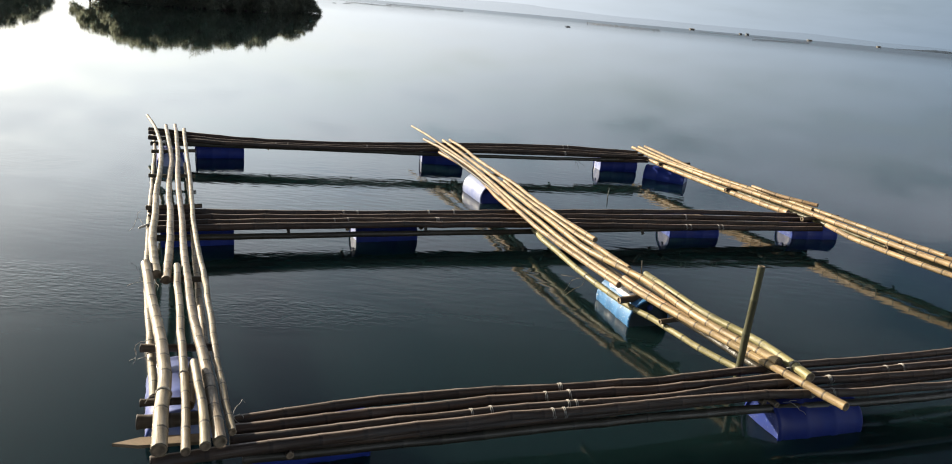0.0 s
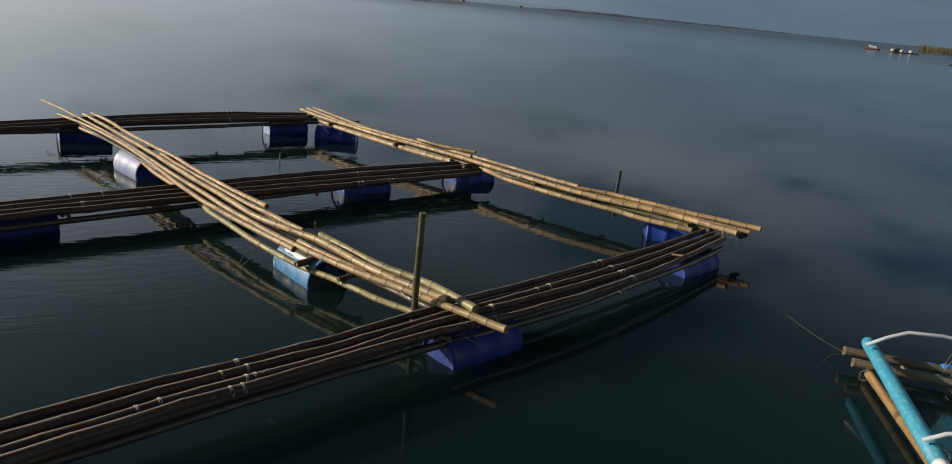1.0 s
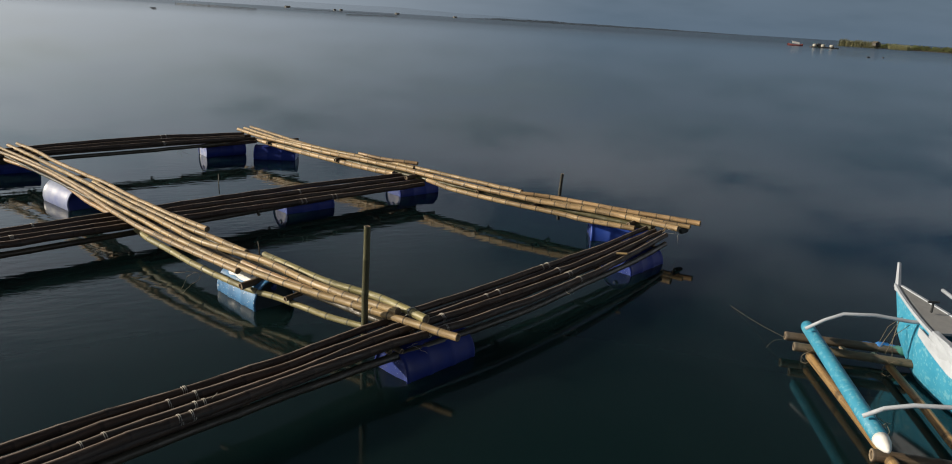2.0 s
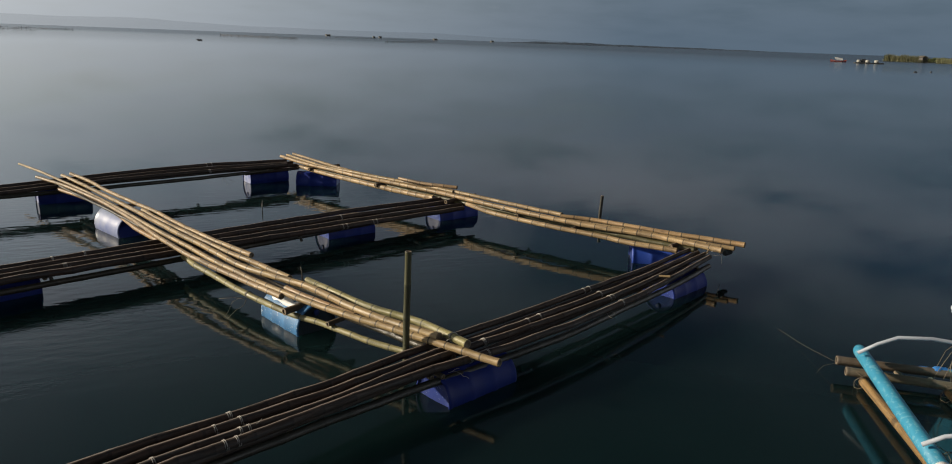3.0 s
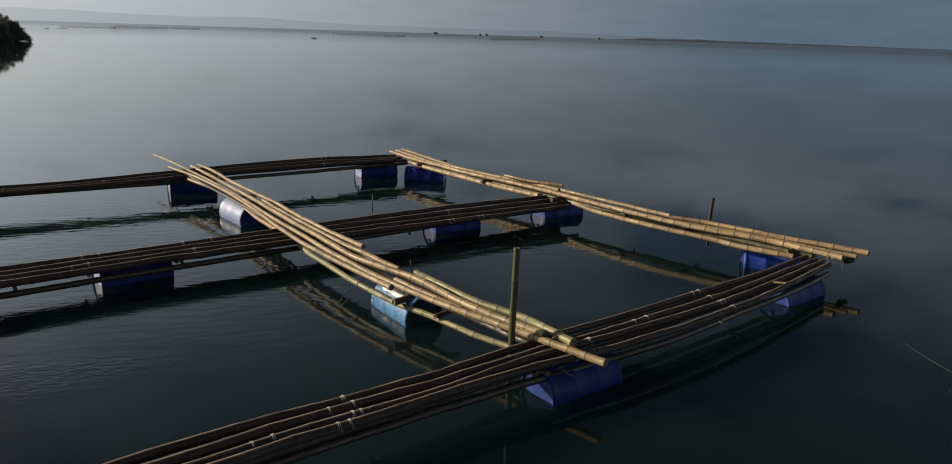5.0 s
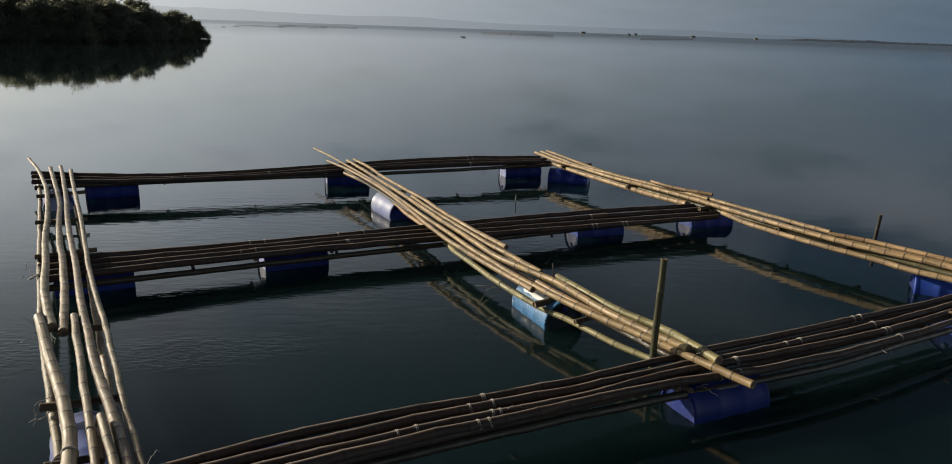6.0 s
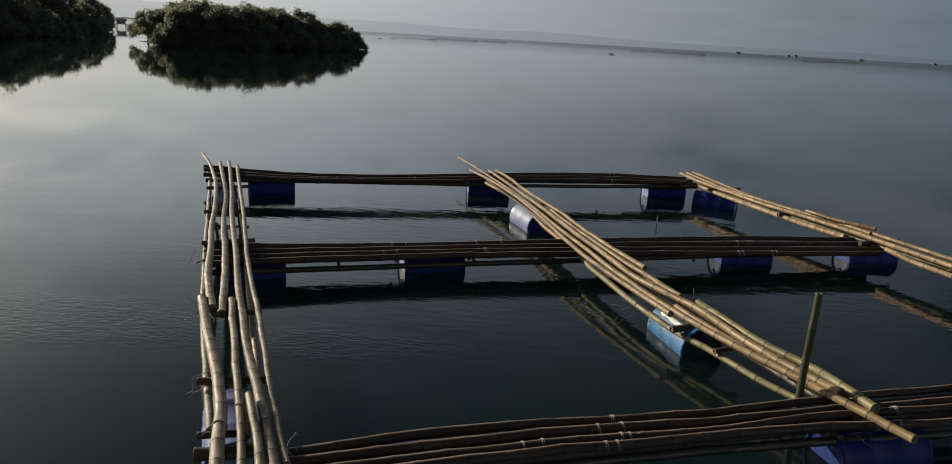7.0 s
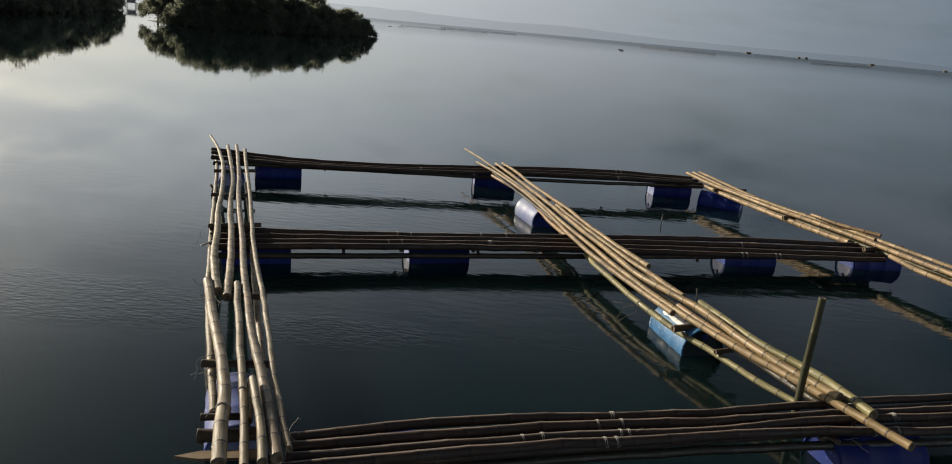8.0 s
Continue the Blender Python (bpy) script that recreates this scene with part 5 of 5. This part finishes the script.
mud_bank("low dark mud bank under mangrove trees", [(-50, 94), (-44, 95), (-38, 101), (-34, 115), (-31, 132), (-40, 140), (-56, 128), (-58, 105)])
mud_bank("low dark mud bank under a far mangrove stand", [(-70, 86), (-66, 91), (-77, 122), (-99, 164), (-110, 172), (-125, 140), (-95, 84)])
KINDS = [mangrove(11, 6.4, 2.9, 6000, LEAF, 0.23), mangrove(12, 6.7, 3.2, 6500, LEAF, 0.23), mangrove(13, 6.0, 2.9, 5600, LEAF, 0.23), mangrove(14, 3.2, 2.2, 3800, LEAF, 0.21, low=0.06), mangrove(15, 6.5, 3.0, 6200, LEAF, 0.23)]
SMALL = 3


def plant(kinds, places):
    rng = random.Random(77)
    used = set()
    for x, y, k, s in places:
        m = pose(x, y, 0.05, rng.uniform(-2, 2), rng.uniform(-2, 2), rng.uniform(0, 360))
        if k not in used:
            used.add(k)
            kinds[k].matrix_world = m @ Matrix.Diagonal((s, s, s, 1))
        else:
            o = copy_thing(kinds[k], m)
            o.scale = (s, s, s)


def island(front, depth, count, rise, seed, small_every):
    """Trees in three rows behind a front line of points; lower ones at the water and at the ends."""
    rng = random.Random(seed)
    out = []
    pts = [Vector((*p, 0)) for p in front]
    for i in range(count):
        t = (i + rng.uniform(-.3, .3)) / (count - 1)
        t = min(0.999, max(0, t))
        j = min(len(pts) - 2, int(t * (len(pts) - 1)))
        f = t * (len(pts) - 1) - j
        p = pts[j].lerp(pts[j + 1], f)
        for row in range(-1, 3):
            q = p + Vector((depth[0], depth[1], 0)) * ((max(row, -0.2) + rng.uniform(0.1, 0.5)) / 3)
            end = min(1, 0.78 + 1.6 * t, 0.52 + 1.3 * (1 - t)) if rise else 1
            k = SMALL if row < 0 or (row == 0 and i % small_every == 0) else rng.choice((0, 1, 2, 4))
            out.append((q.x, q.y, k, end * rng.uniform(0.93, 1.05)))
    return out


PLACES = island([(-48.5, 95.5), (-43, 97), (-38, 102), (-35, 112), (-33, 123), (-31.6, 132)], (-7, 7), 15, True, 3, 2)
PLACES += [(x - 3, y, k, s * 1.22) for x, y, k, s in island([(-63, 88), (-68, 104), (-77, 124), (-86, 146), (-97, 166)], (-12, 1), 12, False, 9, 3)]
plant(KINDS, PLACES)


def bare_bush(x, y, seed):
    """A dead bleached sapling leaning out over the water."""
    rng = random.Random(seed)
    verts, faces = [], []
    for k in range(14):
        w, h = rng.uniform(0, 2 * math.pi), rng.uniform(0.9, 1.9)
        tip = Vector((math.cos(w) * rng.uniform(0.2, 0.8), math.sin(w) * rng.uniform(0.2, 0.8), h))
        v, f = tube_data([Vector((0, 0, -0.3)), tip * 0.5 + Vector((0, 0, 0.15)), tip], [0.045, 0.03, 0.012], 5)
        o = len(verts)
        verts += v
        faces += [tuple(q + o for q in g) for g in f]
    tagged(link("bare_bush", verts, faces, DEADWOOD, m=pose(x, y, 0)), "bare bleached bush at the edge of the mangroves", "bush")


DEADWOOD = noisy("bleached_twigs", (0.30, 0.28, 0.25), (0.20, 0.185, 0.165), 3, 0.9)
bare_bush(-37.0, 115.5, 5)

# ---------------------------------------------------------------- far shore, fish pens, boats
GREYWOOD = noisy("old_grey_timber", (0.07, 0.065, 0.06), (0.12, 0.11, 0.10), 1.5, 0.85)
DRIFTWOOD = noisy("driftwood_grey", (0.13, 0.125, 0.115), (0.18, 0.17, 0.155), 1.5, 0.85)
PALEWOOD = noisy("bleached_boards", (0.36, 0.345, 0.32), (0.27, 0.26, 0.24), 1.5, 0.85)
THATCH = noisy("thatch", (0.09, 0.075, 0.055), (0.14, 0.12, 0.09), 2, 0.9)
RED = noisy("red_hull_paint", (0.36, 0.10, 0.09), (0.30, 0.09, 0.08), 2, 0.5)
ORANGE = noisy("drum_white_plastic", (0.42, 0.41, 0.37), (0.34, 0.33, 0.29), 2, 0.6)


def stilt_hut(x, y, turn, w, h, label, wood=None, thatch=None):
    e = thing("stilt_hut", pose(x, y, 0, 0, 0, turn), label, "hut", "huts on the lagoon")
    for sx in (-1, 1):
        for sy in (-1, 1):
            tube("stilt", [(sx * w * 0.42, sy * w * 0.3, -1), (sx * w * 0.42, sy * w * 0.3, h * 0.45)], 0.1, wood or GREYWOOD, e, sides=6)
    bm = bmesh.new()
    box(bm, w, w * 0.75, 0.15, pose(0, 0, h * 0.42))
    part("platform", bm, wood or GREYWOOD, e)
    bm = bmesh.new()
    box(bm, w * 0.7, w * 0.55, h * 0.35, pose(0, 0, h * 0.6))
    part("wall", bm, wood or GREYWOOD, e)
    bm = bmesh.new()
    a = [bm.verts.new(p) for p in ((-w * .5, -w * .42, h * .76), (w * .5, -w * .42, h * .76), (w * .5, w * .42, h * .76), (-w * .5, w * .42, h * .76), (-w * .45, 0, h), (w * .45, 0, h))]
    for q in ((0, 1, 5, 4), (2, 3, 4, 5), (1, 2, 5), (3, 0, 4), (3, 2, 1, 0)):
        bm.faces.new([a[k] for k in q])
    part("roof", bm, thatch or THATCH, e)


for x, y, w, h in ((228, 900, 6.5, 4.0), (285, 900, 3.5, 3.6), (293, 900, 4.0, 4.0), (366, 900, 6, 3.6), (447, 900, 5, 3.6)):
    stilt_hut(x, y, 10, w, h, "weathered grey fish-pen guard hut on stilts in the lagoon", DRIFTWOOD, DRIFTWOOD)
stilt_hut(-128, 224, 20, 3.2, 2.8, "small pale stilt hut beside the mangroves", PALEWOOD, PALEWOOD)


def fish_pen(label, a, b, step, height, seed):
    """A line of thin stakes with a net rail between them."""
    rng = random.Random(seed)
    a, b = Vector((*a, 0)), Vector((*b, 0))
    d = (b - a).normalized()
    verts, faces = [], []
    t = 0.0
    while t < (b - a).length:
        p = a + d * t + Vector((rng.uniform(-.3, .3), rng.uniform(-.3, .3), 0))
        v, f = tube_data([p - Vector((0, 0, 0.5)), p + Vector((rng.uniform(-.2, .2), rng.uniform(-.2, .2), height * rng.uniform(0.6, 1.2)))], [0.08, 0.06], 5)
        o = len(verts)
        verts += v
        faces += [tuple(k + o for k in q) for q in f]
        t += step * rng.uniform(0.5, 1.6)
    for z in (0.35, 0.7):
        v, f = tube_data([a + Vector((0, 0, height * z)), b + Vector((0, 0, height * z))], [0.07, 0.07], 5)
        o = len(verts)
        verts += v
        faces += [tuple(k + o for k in q) for q in f]
    tagged(link("fish_pen_stakes", verts, faces, GREYWOOD), label, "stakes", kind="stuff")


fish_pen("line of grey stakes of a far fish pen", (-66, 456), (-39, 477), 0.7, 1.9, 1)
fish_pen("line of grey stakes of a far fish pen", (-90, 455), (-62, 450), 3.0, 0.9, 2)
fish_pen("line of grey stakes of a far fish pen", (58, 492), (91, 425), 0.9, 1.6, 3)
fish_pen("line of grey stakes of a far fish pen", (140, 420), (240, 590), 5.0, 1.3, 4)
fish_pen("line of grey stakes of a far fish pen", (-45, 560), (-25, 556), 0.9, 1.5, 5)
fish_pen("line of grey stakes of a far fish pen", (225, 860), (360, 880), 6.0, 1.6, 6)


def floating_log(x, y, turn, length, label):
    e = thing("floating_log", pose(x, y, 0.10, 0, 0, turn), label, "log", "logs adrift")
    pts = [Vector((length * (k / 8 - 0.5), 0.06 * math.sin(k), 0.05 * math.cos(2 * k))) for k in range(9)]
    v, f = tube_data(pts, [0.1 + 0.06 * math.sin(math.pi * k / 8) for k in range(9)], 7)
    link("log", v, f, GREYWOOD, e)


for x, y, turn, length in ((24, 257, 10, 1.6), (26.5, 287, 0, 2.0), (-75.7, 385, 5, 4), (-76, 357, 0, 2), (158, 105, 30, 1.6), (150, 103, 10, 1.2)):
    floating_log(x, y, turn, length, "dark log drifting on calm water")


def canopy_boat():
    e = thing("canopy_boat", pose(259, 211, 0, 0, 0, -35), "small red boat with a white canopy far out", "boat")
    verts, faces = [], []
    n, m = 12, 5
    for i in range(n + 1):
        s = i / n
        half = 0.7 * math.sin(math.pi * (0.06 + 0.88 * s)) ** 0.6
        up = 0.55 + 0.45 * (2 * s - 1) ** 2
        for k in range(m):
            w = math.pi * k / (m - 1)
            verts.append((6.0 * (s - 0.5), -half * math.cos(w), up - (up + 0.15) * math.sin(w)))
    for i in range(n):
        for k in range(m - 1):
            faces.append((i * m + k, i * m + k + 1, (i + 1) * m + k + 1, (i + 1) * m + k))
        faces.append((i * m, (i + 1) * m, (i + 1) * m + m - 1, i * m + m - 1))
    link("hull", verts, faces, RED, e)
    bm = bmesh.new()
    box(bm, 3.0, 1.7, 0.1, pose(0.2, 0, 1.25, 30, 8, 0), 0.04)
    part("canopy", bm, WHITE, e, "white sheet canopy")
    for x in (-1.2, 1.3):
        for y in (-0.6, 0.6):
            tube("canopy_post", [(x, y, 0.4), (x, y, 1.25 + 0.55 * y - 0.14 * x)], 0.05, GREYWOOD, e, sides=6)


canopy_boat()


def tank_raft():
    e = thing("tank_raft", pose(248, 189, 0, 0, 0, -38), "dark raft carrying three pale water tanks", "raft")
    bm = bmesh.new()
    box(bm, 9.6, 3.0, 0.6, pose(0, 0, 0.2), 0.08)
    part("deck", bm, DARK, e)
    for x, r in ((-3.4, 0.75), (-0.5, 0.85), (2.6, 0.8)):
        v, f = lathe([(0.45, 0.01), (0.45, r * 0.9), (0.55, r), (1.15, r), (1.35, r * 0.8), (1.42, r * 0.3), (1.42, 0.01)], 16)
        link("tank", [(x + q[2], q[1], q[0]) for q in v], f, ORANGE, e, "pale plastic tank")
    bm = bmesh.new()
    box(bm, 1.4, 1.2, 1.2, pose(-1.9, 0.2, 1.05), 0.05)
    part("crate", bm, DARK, e)


tank_raft()
mud_bank("low bank under sunlit bushes across the lagoon", [(396, 300), (400, 255), (385, 205), (440, 190), (470, 260), (450, 310)])
BANK = [mangrove(31, 4.6, 3.4, 1100, LEAF_LIT, 0.5, "sunlit yellow-green bush on a far bank", "bank_bush"), mangrove(32, 5.2, 3.8, 1200, LEAF_LIT, 0.5, "sunlit yellow-green bush on a far bank", "bank_bush")]
rng = random.Random(4)
plant(BANK, [(412 + 8 * rng.random() + (8 if i % 2 else 0) - max(0, (i - 25)) * 0.52, 290 - i * 2.2, i % 2, rng.uniform(0.5, 0.68)) for i in range(42)])


def reed_bed(label, a, b, depth, height, count, seed):
    """Upright blades in uneven clumps along the edge of a bank."""
    rng = random.Random(seed)
    a, b = Vector((*a, 0)), Vector((*b, 0))
    back = Vector((b.y - a.y, a.x - b.x, 0)).normalized() * -depth
    verts, faces = [], []
    for i in range(count):
        t = rng.random()
        p = a.lerp(b, t) + back * rng.random()
        h = height * (0.72 + 0.2 * math.sin(23 * t) * math.sin(9 * t + 1) + 0.22 * rng.random())
        w = Vector((rng.gauss(0, 1), rng.gauss(0, 1), 0)).normalized() * rng.uniform(0.07, 0.16)
        lean = Vector((rng.gauss(0, 0.3), rng.gauss(0, 0.3), 0))
        o = len(verts)
        verts += [p - w, p + w, p + w * 0.8 + lean * 0.4 + Vector((0, 0, h * 0.6)), p + lean + Vector((0, 0, h)), p - w * 0.8 + lean * 0.4 + Vector((0, 0, h * 0.6))]
        faces.append((o, o + 1, o + 2, o + 3, o + 4))
    tagged(link("reeds", verts, faces, REED, smooth=False), label, "reeds", kind="stuff")


reed_bed("pale dry reeds along a far bank", (394, 292), (397, 271), 9, 4.2, 1500, 41)
reed_bed("pale dry reeds along a far bank", (396, 262), (397, 252), 7, 3.2, 500, 42)
stilt_hut(394, 268, 70, 4.0, 3.8, "dark thatched hut among reeds on a far bank")


def far_ridge(label, name, bearings, dist, heights, mat, seed, jag):
    """A long low silhouette of land between two bearings (degrees from straight ahead, to the right)."""
    n = 90
    verts, faces = [], []
    for i in range(n + 1):
        t = i / n
        a = radians(bearings[0] + (bearings[1] - bearings[0]) * t)
        k = t * (len(heights) - 1)
        j = min(len(heights) - 2, int(k))
        h = heights[j] + (heights[j + 1] - heights[j]) * (k - j)
        h = max(0.3, h * (1 + jag * noise.noise(Vector((t * 14, seed, 0))) + jag * 0.6 * noise.noise(Vector((t * 60, seed, 3)))))
        p = Vector((math.sin(a), math.cos(a), 0))
        verts += [p * dist - Vector((0, 0, 1)), p * (dist + 40) + Vector((0, 0, h)), p * (dist + 200) - Vector((0, 0, 1))]
    for i in range(n):
        for k in range(2):
            faces.append((3 * i + k, 3 * i + 3 + k, 3 * i + 4 + k, 3 * i + k + 1))
    tagged(link(name, verts, faces, mat), label, "shore", kind="structure")


# distance haze is put into the land as bluish colour and part transparency
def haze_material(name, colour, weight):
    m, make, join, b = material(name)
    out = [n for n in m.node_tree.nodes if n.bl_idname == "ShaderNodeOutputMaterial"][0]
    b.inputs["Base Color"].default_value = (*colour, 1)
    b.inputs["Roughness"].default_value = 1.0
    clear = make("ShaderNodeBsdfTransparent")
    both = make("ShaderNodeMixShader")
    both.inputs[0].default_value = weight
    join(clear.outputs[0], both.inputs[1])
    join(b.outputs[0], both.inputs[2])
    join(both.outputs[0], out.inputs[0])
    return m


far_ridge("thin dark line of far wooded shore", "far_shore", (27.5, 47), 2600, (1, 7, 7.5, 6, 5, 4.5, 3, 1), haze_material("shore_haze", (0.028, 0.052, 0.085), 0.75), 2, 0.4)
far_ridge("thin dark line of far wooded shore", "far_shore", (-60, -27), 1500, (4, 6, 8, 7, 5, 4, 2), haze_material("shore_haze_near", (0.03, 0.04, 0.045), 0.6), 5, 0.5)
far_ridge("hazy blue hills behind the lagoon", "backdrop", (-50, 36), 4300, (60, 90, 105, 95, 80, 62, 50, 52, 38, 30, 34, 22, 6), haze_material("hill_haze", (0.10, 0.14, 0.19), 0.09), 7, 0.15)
